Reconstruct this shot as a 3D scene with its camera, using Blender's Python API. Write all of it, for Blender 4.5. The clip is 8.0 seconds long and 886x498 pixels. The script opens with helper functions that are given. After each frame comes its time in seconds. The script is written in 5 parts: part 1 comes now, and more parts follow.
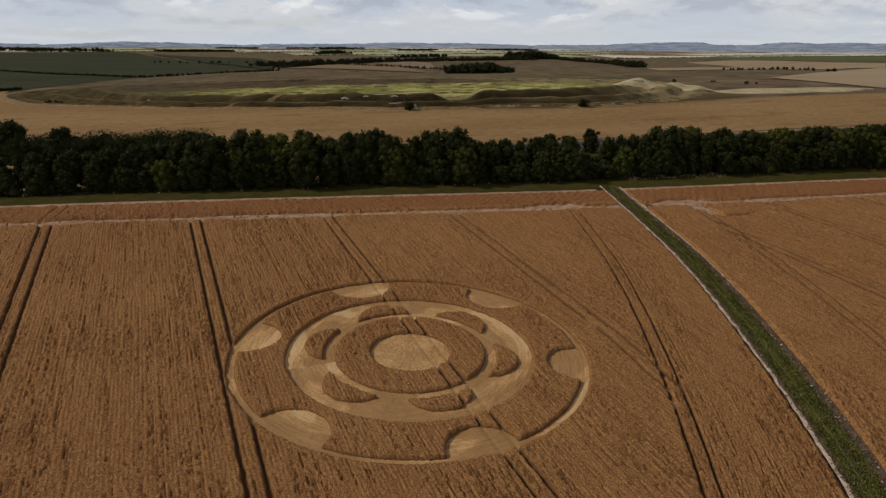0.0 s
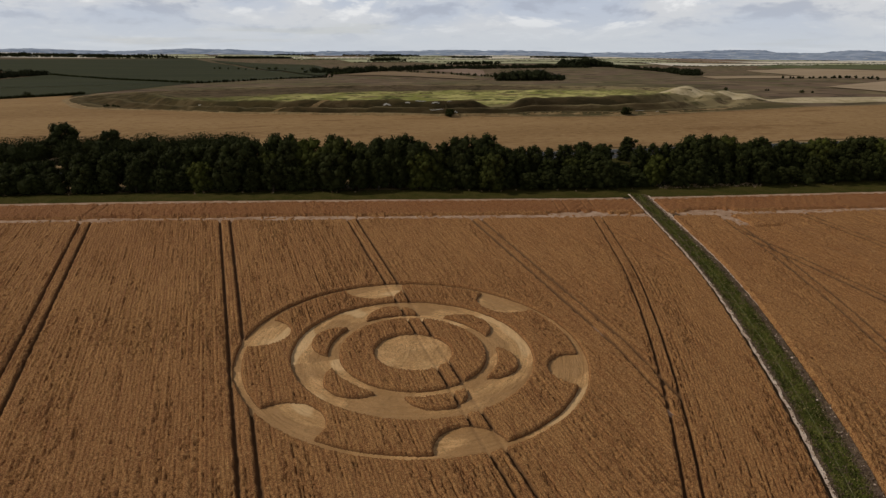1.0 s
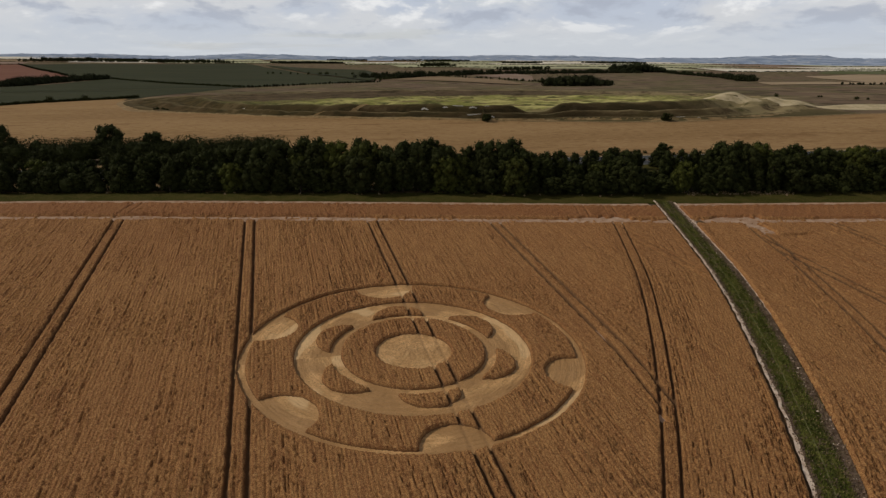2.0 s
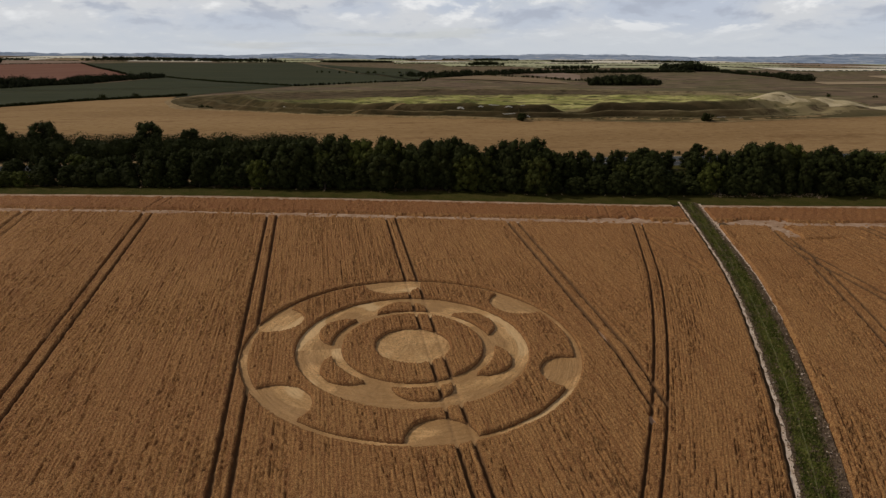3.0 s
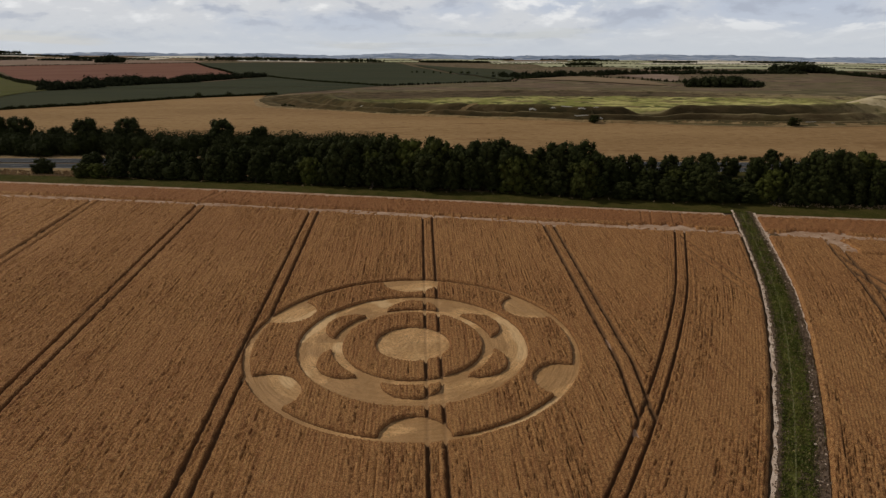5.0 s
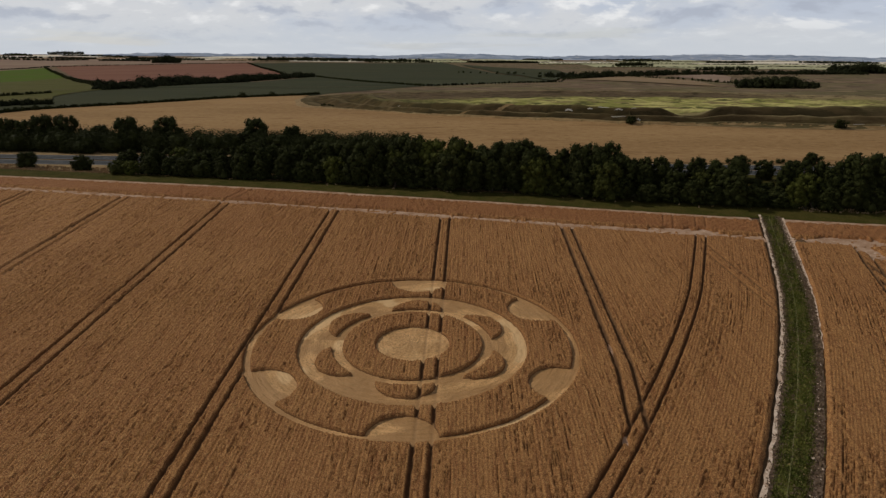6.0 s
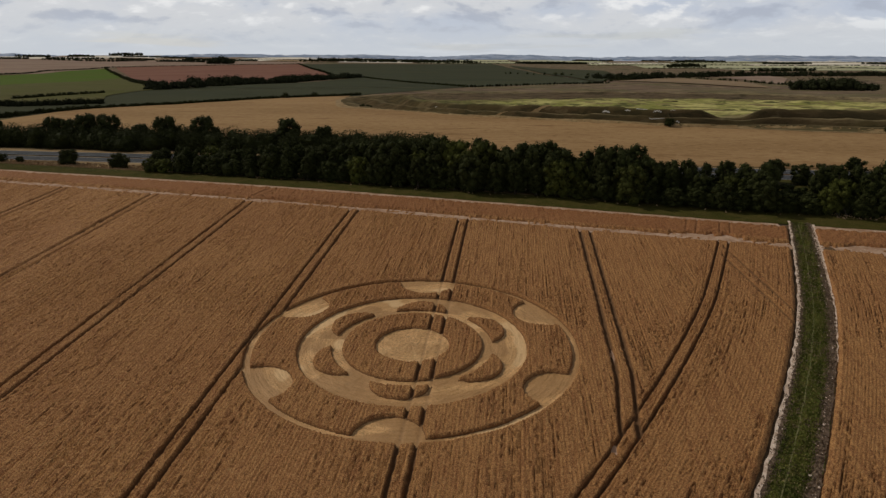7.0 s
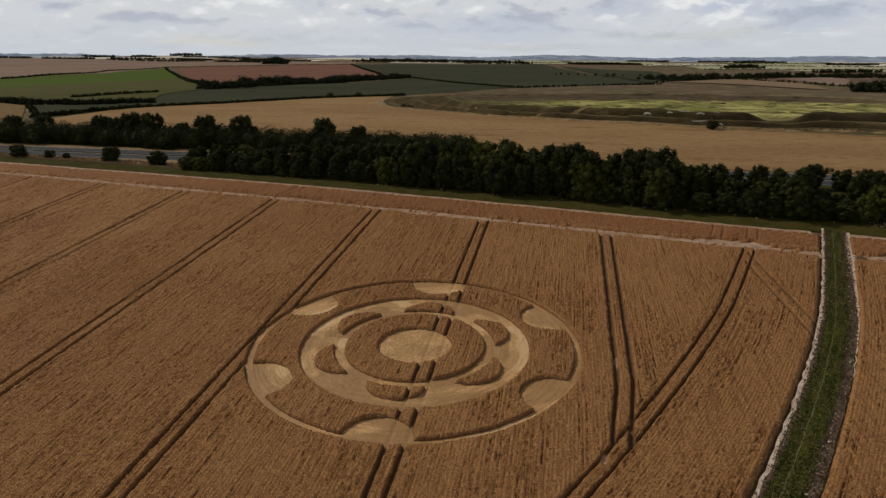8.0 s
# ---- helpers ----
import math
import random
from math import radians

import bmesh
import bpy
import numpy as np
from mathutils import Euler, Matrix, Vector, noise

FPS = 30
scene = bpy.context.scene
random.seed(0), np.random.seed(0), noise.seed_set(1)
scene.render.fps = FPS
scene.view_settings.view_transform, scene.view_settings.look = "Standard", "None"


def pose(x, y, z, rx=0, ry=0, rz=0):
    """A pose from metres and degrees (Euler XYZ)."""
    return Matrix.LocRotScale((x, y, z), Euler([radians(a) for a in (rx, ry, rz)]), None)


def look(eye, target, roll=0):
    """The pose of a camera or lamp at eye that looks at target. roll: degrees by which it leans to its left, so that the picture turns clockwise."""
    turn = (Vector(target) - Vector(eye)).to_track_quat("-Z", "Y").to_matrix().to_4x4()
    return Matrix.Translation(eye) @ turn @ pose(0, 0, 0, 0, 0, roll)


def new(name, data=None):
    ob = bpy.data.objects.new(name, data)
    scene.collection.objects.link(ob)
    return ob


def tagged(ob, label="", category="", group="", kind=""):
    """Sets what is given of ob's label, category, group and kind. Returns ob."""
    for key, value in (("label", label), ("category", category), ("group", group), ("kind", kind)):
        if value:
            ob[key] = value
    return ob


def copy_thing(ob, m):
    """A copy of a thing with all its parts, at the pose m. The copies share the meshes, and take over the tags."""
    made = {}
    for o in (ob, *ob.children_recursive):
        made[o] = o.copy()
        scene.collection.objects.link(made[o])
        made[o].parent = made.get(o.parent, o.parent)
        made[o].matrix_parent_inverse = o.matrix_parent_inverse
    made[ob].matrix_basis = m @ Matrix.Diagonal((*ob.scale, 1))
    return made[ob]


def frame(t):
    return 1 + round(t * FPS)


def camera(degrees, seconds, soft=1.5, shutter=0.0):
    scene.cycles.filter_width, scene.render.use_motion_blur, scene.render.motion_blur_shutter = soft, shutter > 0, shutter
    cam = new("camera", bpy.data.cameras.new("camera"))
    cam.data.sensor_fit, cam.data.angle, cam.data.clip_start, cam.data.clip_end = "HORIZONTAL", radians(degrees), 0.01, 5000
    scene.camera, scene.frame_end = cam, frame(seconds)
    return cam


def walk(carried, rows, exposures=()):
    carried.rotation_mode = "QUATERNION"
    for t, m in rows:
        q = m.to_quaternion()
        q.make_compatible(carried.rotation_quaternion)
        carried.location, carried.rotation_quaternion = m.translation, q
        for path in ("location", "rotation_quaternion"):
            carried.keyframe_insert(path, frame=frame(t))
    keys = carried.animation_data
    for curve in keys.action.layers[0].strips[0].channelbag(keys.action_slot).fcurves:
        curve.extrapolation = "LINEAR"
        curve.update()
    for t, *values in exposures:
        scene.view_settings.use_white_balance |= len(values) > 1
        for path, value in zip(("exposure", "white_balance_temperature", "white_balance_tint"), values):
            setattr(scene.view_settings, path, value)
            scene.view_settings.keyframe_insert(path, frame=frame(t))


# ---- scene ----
# The camera: seconds, place, heading, tilt, roll.
cam = camera(65.0, 8.0, 1.34)
ROWS = [
    (0.0, -25.20, -73.32, 35.79, -22.26, -16.47, 0.05),
    (0.5, -22.82, -75.10, 35.78, -20.01, -16.20, 0.08),
    (1.0, -20.53, -76.79, 35.80, -17.93, -15.92, 0.14),
    (1.5, -18.07, -78.41, 35.81, -15.88, -15.64, 0.16),
    (3.0, -10.05, -82.18, 35.90, -9.88, -15.62, 0.12),
    (3.5, -7.28, -83.00, 35.99, -7.90, -15.63, 0.11),
    (4.0, -4.53, -83.54, 36.03, -5.76, -15.64, 0.14),
    (4.5, -1.70, -83.87, 36.06, -3.89, -15.63, 0.17),
    (6.0, 6.94, -83.94, 36.17, 1.93, -15.61, 0.10),
    (6.5, 9.76, -83.70, 36.18, 3.88, -15.57, 0.10),
    (7.0, 12.66, -83.21, 36.15, 5.87, -15.54, 0.08),
    (7.5, 15.49, -82.76, 36.22, 7.89, -15.53, 0.12),
    (8.0, 18.31, -82.18, 36.24, 10.03, -15.51, 0.12),
]
walk(cam, [(t, pose(x, y, z, 90 + tilt, 0, yaw) @ pose(0, 0, 0, 0, 0, roll)) for t, x, y, z, yaw, tilt, roll in ROWS])

# ---- light ----
SUN_AZ, SUN_EL = radians(68), radians(42)   # degrees left of +y, height
to_sun = Vector((-math.sin(SUN_AZ) * math.cos(SUN_EL), math.cos(SUN_AZ) * math.cos(SUN_EL), math.sin(SUN_EL)))
sun = new("sun", bpy.data.lights.new("sun", "SUN"))
sun.data.energy, sun.data.angle, sun.data.color = 1.64, radians(1.2), (1.0, 0.93, 0.82)
sun.matrix_world = look(to_sun * 100, (0, 0, 0))


class Nodes:
    """A small writer of node trees."""

    def __init__(self, tree):
        self.tree = tree
        tree.nodes.clear()

    def add(self, kind):
        return self.tree.nodes.new(kind)

    def link(self, a, b):
        self.tree.links.new(a, b)

    def feed(self, socket, value):
        if isinstance(value, bpy.types.NodeSocket):
            self.link(value, socket)
        elif value is not None:
            socket.default_value = value

    def calc(self, op, a, b=0.0, c=None, clamp=False):
        n = self.add("ShaderNodeMath")
        n.operation, n.use_clamp = op, clamp
        self.feed(n.inputs[0], a), self.feed(n.inputs[1], b), self.feed(n.inputs[2], c)
        return n.outputs[0]

    def mix(self, fac, a, b, blend="MIX"):
        n = self.add("ShaderNodeMix")
        n.data_type, n.blend_type = "RGBA", blend
        self.feed(n.inputs[0], fac), self.feed(n.inputs[6], rgba(a)), self.feed(n.inputs[7], rgba(b))
        return n.outputs[2]

    def noise(self, vector, scale, detail=3.0, rough=0.55, distortion=0.0):
        n = self.add("ShaderNodeTexNoise")
        self.feed(n.inputs["Vector"], vector)
        n.inputs["Scale"].default_value, n.inputs["Detail"].default_value = scale, detail
        n.inputs["Roughness"].default_value, n.inputs["Distortion"].default_value = rough, distortion
        return n.outputs["Fac"]

    def ramp(self, fac, low, high, a=0.0, b=1.0):
        n = self.add("ShaderNodeMapRange")
        n.interpolation_type = "SMOOTHSTEP"
        self.feed(n.inputs[0], fac)
        for i, v in enumerate((low, high, a, b)):
            n.inputs[i + 1].default_value = v
        return n.outputs[0]

    def stretch(self, vector, scale, turn=0.0):
        n = self.add("ShaderNodeMapping")
        self.feed(n.inputs["Vector"], vector)
        n.inputs["Scale"].default_value, n.inputs["Rotation"].default_value = scale, (0, 0, turn)
        return n.outputs[0]

    def place(self):
        return self.add("ShaderNodeTexCoord").outputs["Object"]


def rgba(c):
    return c if isinstance(c, bpy.types.NodeSocket) or c is None else (*c, 1.0)[:4]


def make_world():
    world = bpy.data.worlds.new("sky")
    scene.world = world
    world.use_nodes = True
    n = Nodes(world.node_tree)
    sky = n.add("ShaderNodeTexSky")
    sky.sky_type, sky.sun_disc = "NISHITA", False
    sky.sun_elevation, sky.sun_rotation = SUN_EL, -SUN_AZ
    way = n.add("ShaderNodeTexCoord").outputs["Generated"]
    split = n.add("ShaderNodeSeparateXYZ")
    n.link(way, split.inputs[0])
    up = n.calc("MAXIMUM", split.outputs[2], 0.0)
    flat = n.calc("SQRT", n.calc("ADD", n.calc("MULTIPLY", split.outputs[0], split.outputs[0]), n.calc("MULTIPLY", split.outputs[1], split.outputs[1])))
    flat = n.calc("MAXIMUM", flat, 0.01)
    rise = n.calc("LOGARITHM", n.calc("ADD", up, 0.035), math.e)   # clouds grow flatter towards the horizon

    def layer(wide, tall, lift=0.0, seed=0.0):
        at = n.add("ShaderNodeCombineXYZ")
        n.link(n.calc("MULTIPLY_ADD", n.calc("DIVIDE", split.outputs[0], flat), wide, seed), at.inputs[0])
        n.link(n.calc("MULTIPLY", n.calc("DIVIDE", split.outputs[1], flat), wide), at.inputs[1])
        n.link(n.calc("MULTIPLY_ADD", rise, tall, lift), at.inputs[2])
        return at.outputs[0]

    here = n.noise(layer(6.6, 1.45), 1.0, 8.0, 0.56, 0.2)
    over = n.noise(layer(6.6, 1.45, 0.17), 1.0, 8.0, 0.56, 0.2)
    broad = n.noise(layer(3.0, 1.5, 0.0, 4.0), 1.0, 3.0, 0.5)
    body = n.calc("ADD", n.calc("MULTIPLY", here, 0.62), n.calc("MULTIPLY", broad, 0.38))
    top = n.calc("SUBTRACT", here, over)
    cloud = n.mix(n.ramp(body, 0.40, 0.56), (0.50, 0.55, 0.64), (0.63, 0.645, 0.67))
    cloud = n.mix(n.calc("MULTIPLY", n.ramp(top, -0.01, -0.12), 0.72), cloud, (0.39, 0.425, 0.505))
    cloud = n.mix(n.calc("MULTIPLY", n.ramp(top, 0.02, 0.13), 0.9), cloud, (0.83, 0.835, 0.84))
    bright = n.ramp(body, 0.40, 0.60)
    cloud = n.mix(n.ramp(up, 0.10, 0.30), cloud, n.mix(bright, (0.11, 0.12, 0.14), (0.19, 0.195, 0.205)))
    haze = n.ramp(up, 0.004, 0.060, 1.0, 0.0)
    cloud = n.mix(n.calc("MULTIPLY", haze, 0.85), cloud, (0.565, 0.60, 0.645))
    hole = n.calc("MULTIPLY", n.ramp(n.noise(layer(3.4, 2.6, 0.0, 9.0), 1.0, 4.0), 0.58, 0.72), 0.22)
    above = n.add("ShaderNodeBackground")
    n.link(cloud, above.inputs[0])
    above.inputs[1].default_value = 1.0
    clear = n.add("ShaderNodeBackground")
    n.link(sky.outputs[0], clear.inputs[0])
    clear.inputs[1].default_value = 0.1
    both = n.add("ShaderNodeMixShader")
    n.link(hole, both.inputs[0]), n.link(above.outputs[0], both.inputs[1]), n.link(clear.outputs[0], both.inputs[2])
    out = n.add("ShaderNodeOutputWorld")
    n.link(both.outputs[0], out.inputs[0])


make_world()
scene.view_settings.exposure = 0.0

# ---- materials ----
def material(name, paint, rough=0.9, bump=None, strength=0.4, distance=0.1, specular=0.2):
    """paint(n) gives a colour socket; bump(n) a height socket."""
    m = bpy.data.materials.new(name)
    m.use_nodes = True
    n = Nodes(m.node_tree)
    shader = n.add("ShaderNodeBsdfPrincipled")
    n.feed(shader.inputs["Base Color"], rgba(paint(n)))
    shader.inputs["Roughness"].default_value = rough
    shader.inputs["Specular IOR Level"].default_value = specular
    if bump:
        b = n.add("ShaderNodeBump")
        n.link(bump(n), b.inputs["Height"])
        b.inputs["Strength"].default_value, b.inputs["Distance"].default_value = strength, distance
        n.link(b.outputs[0], shader.inputs["Normal"])
    out = n.add("ShaderNodeOutputMaterial")
    n.link(shader.outputs[0], out.inputs[0])
    return m


def two_tone(a, b, c, scale, fine, along=(1, 1, 1)):
    """A colour that wanders between a and b over metres, with flecks of c."""
    def paint(n):
        p = n.stretch(n.place(), along)
        base = n.mix(n.ramp(n.noise(p, scale, 4.0), 0.35, 0.65), a, b)
        return n.mix(n.ramp(n.noise(p, fine, 3.0), 0.55, 0.75), base, c)
    return paint


def grain(scale, along=(1, 1, 1)):
    return lambda n: n.noise(n.stretch(n.place(), along), scale, 4.0, 0.6)


def crop_paint(n):
    p = n.place()
    wide = n.ramp(n.noise(p, 0.03, 3.0), 0.3, 0.7)
    base = n.mix(wide, (0.388, 0.174, 0.061), (0.455, 0.222, 0.078))
    rows = n.noise(n.stretch(p, (2.6, 0.18, 1.0)), 1.0, 3.0, 0.6)
    base = n.mix(n.calc("MULTIPLY", n.ramp(rows, 0.42, 0.68), 0.9), base, (0.27, 0.104, 0.037))
    ears = n.noise(p, 3.2, 3.0, 0.65)
    base = n.mix(n.ramp(ears, 0.52, 0.72), base, (0.55, 0.32, 0.130))
    base = n.mix(n.ramp(ears, 0.48, 0.30), base, (0.17, 0.076, 0.029))
    fine = n.noise(p, 8.5, 2.0, 0.6)
    base = n.mix(n.calc("MULTIPLY", n.ramp(fine, 0.50, 0.64), 0.60), base, (0.68, 0.362, 0.137))
    base = n.mix(n.calc("MULTIPLY", n.ramp(fine, 0.48, 0.36), 0.70), base, (0.155, 0.060, 0.022))
    split = n.add("ShaderNodeSeparateXYZ")
    n.link(p, split.inputs[0])
    past = n.calc("ADD", split.outputs[1], n.calc("MULTIPLY", split.outputs[0], 0.174))
    base = n.mix(n.calc("MULTIPLY", n.ramp(past, 55.6, 57.0), 0.42), base, (0.245, 0.082, 0.033))
    # Shade low in the crop is painted: brown deepens as the height drops.
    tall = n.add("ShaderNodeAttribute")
    tall.attribute_name = "shade_height"
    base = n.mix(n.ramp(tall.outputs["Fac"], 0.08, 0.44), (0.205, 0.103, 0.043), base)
    rut_shade = n.add("ShaderNodeAttribute")
    rut_shade.attribute_name = "rut_shade"
    # Rut soil, painted extra dark to hold the shade of deep narrow tracks.
    soil = n.mix(n.ramp(ears, 0.40, 0.65), (0.095, 0.049, 0.024), (0.160, 0.091, 0.045))
    return n.mix(n.calc("MULTIPLY", rut_shade.outputs["Fac"], 0.85), base, soil)


def laid_paint(n):
    p = n.place()
    split = n.add("ShaderNodeSeparateXYZ")
    n.link(p, split.inputs[0])
    radius = n.calc("SQRT", n.calc("ADD", n.calc("MULTIPLY", split.outputs[0], split.outputs[0]), n.calc("MULTIPLY", split.outputs[1], split.outputs[1])))
    turn = n.calc("ARCTAN2", split.outputs[1], split.outputs[0])
    swirl = n.add("ShaderNodeCombineXYZ")
    n.link(n.calc("MULTIPLY", radius, 2.4), swirl.inputs[0])
    n.link(n.calc("MULTIPLY", turn, 3.0), swirl.inputs[1])
    lay = n.noise(swirl.outputs[0], 1.0, 4.0, 0.6)
    base = n.mix(n.ramp(lay, 0.3, 0.7), (0.56, 0.305, 0.115), (0.80, 0.465, 0.200))
    base = n.mix(n.ramp(n.noise(p, 1.6, 4.0), 0.55, 0.72), base, (0.43, 0.26, 0.10))
    grit = n.noise(p, 4.5, 3.0, 0.7)
    base = n.mix(n.calc("MULTIPLY", n.ramp(grit, 0.46, 0.34), 0.65), base, (0.30, 0.165, 0.062))
    base = n.mix(n.calc("MULTIPLY", n.ramp(grit, 0.54, 0.66), 0.60), base, (0.92, 0.60, 0.29))
    base = n.mix(n.calc("MULTIPLY", n.ramp(n.noise(p, 0.22, 2.0), 0.42, 0.62), 0.45), base, (0.42, 0.230, 0.082))
    # Sheen of stems lying different ways is painted as dark and bright fans.
    fans = n.add("ShaderNodeCombineXYZ")
    n.link(n.calc("MULTIPLY", radius, 0.16), fans.inputs[0])
    n.link(n.calc("MULTIPLY", turn, 1.25), fans.inputs[1])
    fan_sheen = n.noise(fans.outputs[0], 1.0, 1.0, 0.4)
    outside = n.ramp(radius, 4.0, 9.0, 0.14, 0.60)
    base = n.mix(n.calc("MULTIPLY", n.ramp(fan_sheen, 0.49, 0.53), outside), base, (0.36, 0.190, 0.070))
    base = n.mix(n.calc("MULTIPLY", n.ramp(fan_sheen, 0.42, 0.39), outside), base, (0.90, 0.61, 0.31))
    off = n.calc("ABSOLUTE", n.calc("SUBTRACT", n.calc("ABSOLUTE", n.calc("SUBTRACT", split.outputs[0], 2.8)), 0.92))
    track = n.ramp(n.calc("ADD", off, n.calc("MULTIPLY", n.noise(p, 1.5, 3.0), 0.3)), 0.40, 0.20)
    return n.mix(n.calc("MULTIPLY", track, 0.35), base, (0.27, 0.145, 0.06))


def swirl_relief(n):
    """Stems lying round the centre."""
    split = n.add("ShaderNodeSeparateXYZ")
    n.link(n.place(), split.inputs[0])
    radius = n.calc("SQRT", n.calc("ADD", n.calc("MULTIPLY", split.outputs[0], split.outputs[0]), n.calc("MULTIPLY", split.outputs[1], split.outputs[1])))
    turn = n.calc("ARCTAN2", split.outputs[1], split.outputs[0])
    swirl = n.add("ShaderNodeCombineXYZ")
    n.link(n.calc("MULTIPLY", radius, 3.2), swirl.inputs[0])
    n.link(n.calc("MULTIPLY", turn, 7.0), swirl.inputs[1])
    return n.noise(swirl.outputs[0], 1.0, 4.0, 0.65)


def leaf_paint(dark, light):
    def paint(n):
        info = n.add("ShaderNodeObjectInfo").outputs["Random"]
        island = n.add("ShaderNodeNewGeometry").outputs["Random Per Island"]
        clump = n.ramp(n.noise(n.place(), 0.55, 3.0), 0.35, 0.65)
        base = n.mix(n.calc("ADD", n.calc("MULTIPLY", island, 0.45), n.calc("MULTIPLY", clump, 0.55)), dark, light)
        return n.mix(n.calc("MULTIPLY", info, 0.55), base, (0.032, 0.034, 0.010))
    return paint


def strip_paint(n):
    p = n.place()
    base = n.mix(n.ramp(n.noise(p, 0.5, 4.0), 0.35, 0.65), (0.075, 0.088, 0.022), (0.125, 0.135, 0.032))
    base = n.mix(n.ramp(n.noise(p, 1.1, 4.0), 0.50, 0.66), base, (0.135, 0.105, 0.050))
    return n.mix(n.ramp(n.noise(p, 3.0, 3.0), 0.60, 0.78), base, (0.21, 0.21, 0.075))


def turf_paint(n):
    """Downland turf: olive and brown scrubby banks with painted shade and dry worn crests, a greener level inside the
    fort with painted sun.
    """
    p = n.place()
    q = n.stretch(p, (0.8, 1, 1))
    share = n.add("ShaderNodeAttribute")
    share.attribute_name = "bank_share"
    s = share.outputs["Fac"]
    level = n.ramp(s, 0.79, 0.74, 0.55, 1.0)      # the level inside is the more broken up
    base = n.mix(n.ramp(n.noise(q, 0.040, 3.0, 0.55), 0.44, 0.56), (0.118, 0.082, 0.045), (0.098, 0.090, 0.035))
    base = n.mix(n.calc("MULTIPLY", n.ramp(n.noise(q, 0.085, 3.0, 0.55), 0.50, 0.62), n.calc("MULTIPLY", level, 0.75)), base, (0.27, 0.20, 0.105))
    base = n.mix(n.calc("MULTIPLY", n.ramp(n.noise(q, 0.11, 3.0, 0.55), 0.50, 0.62), n.calc("MULTIPLY", level, 0.8)), base, (0.060, 0.050, 0.025))
    split = n.add("ShaderNodeSeparateXYZ")
    n.link(p, split.inputs[0])
    scrub = n.noise(n.stretch(p, (0.35, 1, 1)), 0.20, 3.0, 0.6)
    level_in = n.ramp(s, 0.80, 0.74)
    heath = n.ramp(n.calc("ADD", split.outputs[1], n.calc("MULTIPLY", n.noise(q, 0.03, 3.0), 90)), 345, 385)
    west = n.ramp(split.outputs[0], 215, 180)
    # Bank shade, from the sun standing behind, is painted as darker brown.
    base = n.mix(n.calc("MULTIPLY", n.calc("MULTIPLY", west, n.calc("SUBTRACT", 1.0, level_in)), 0.80), base, (0.082, 0.056, 0.025))
    olive = n.mix(n.ramp(n.noise(q, 0.05, 3.0, 0.6), 0.42, 0.58), (0.105, 0.105, 0.034), (0.170, 0.155, 0.056))
    olive = n.mix(heath, olive, (0.125, 0.088, 0.055))
    base = n.mix(n.calc("MULTIPLY", level_in, n.ramp(split.outputs[0], -75, -25, 0.2, 0.85)), base, olive)
    base = n.mix(n.calc("MULTIPLY", n.ramp(scrub, 0.52, 0.60), 0.65), base, (0.046, 0.038, 0.018))
    base = n.mix(n.calc("MULTIPLY", n.ramp(scrub, 0.45, 0.37), 0.42), base, (0.20, 0.148, 0.075))
    dry = n.calc("MULTIPLY", n.ramp(split.outputs[0], 165, 225), n.ramp(n.noise(q, 0.10, 5.0, 0.7), 0.40, 0.54))
    base = n.mix(n.calc("MULTIPLY", dry, 0.8), base, (0.33, 0.255, 0.130))
    for crest in (0.945, 0.866, 0.764):
        worn = n.ramp(n.calc("ABSOLUTE", n.calc("SUBTRACT", s, crest)), 0.020, 0.005)
        worn = n.calc("MULTIPLY", worn, n.ramp(n.noise(q, 0.05, 3.0, 0.6), 0.32, 0.52))
        worn = n.calc("MULTIPLY", worn, n.ramp(split.outputs[0], -30, 60, 0.22, 0.50))
        base = n.mix(worn, base, (0.36, 0.285, 0.15))
    m = n.add("ShaderNodeMapping")
    m.vector_type = "TEXTURE"
    n.link(p, m.inputs["Vector"])
    m.inputs["Location"].default_value = (120, 284, 0)
    m.inputs["Rotation"].default_value = (0, 0, radians(-4))
    m.inputs["Scale"].default_value = (125, 58, 1000)
    far = n.add("ShaderNodeVectorMath")
    far.operation = "LENGTH"
    n.link(m.outputs[0], far.inputs[0])
    green = n.ramp(n.calc("ADD", far.outputs["Value"], n.calc("MULTIPLY", n.noise(q, 0.06, 6.0, 0.7), 1.2)), 1.86, 1.40)
    # Greener grass, its colour brightened for the sun falling on this level.
    lush_lit = n.mix(n.ramp(n.noise(q, 0.06, 3.0, 0.55), 0.40, 0.58), (0.27, 0.265, 0.075), (0.54, 0.48, 0.18))
    lush_lit = n.mix(n.ramp(n.noise(q, 0.09, 3.0, 0.55), 0.54, 0.62), lush_lit, (0.25, 0.20, 0.088))
    lush_lit = n.mix(n.ramp(n.noise(q, 0.10, 3.0, 0.55), 0.57, 0.66), lush_lit, (0.12, 0.12, 0.042))
    lush_lit = n.mix(n.calc("MULTIPLY", n.ramp(scrub, 0.53, 0.62), 0.45), lush_lit, (0.095, 0.088, 0.034))
    return n.mix(n.calc("MULTIPLY", green, n.ramp(s, 0.79, 0.74)), base, lush_lit)


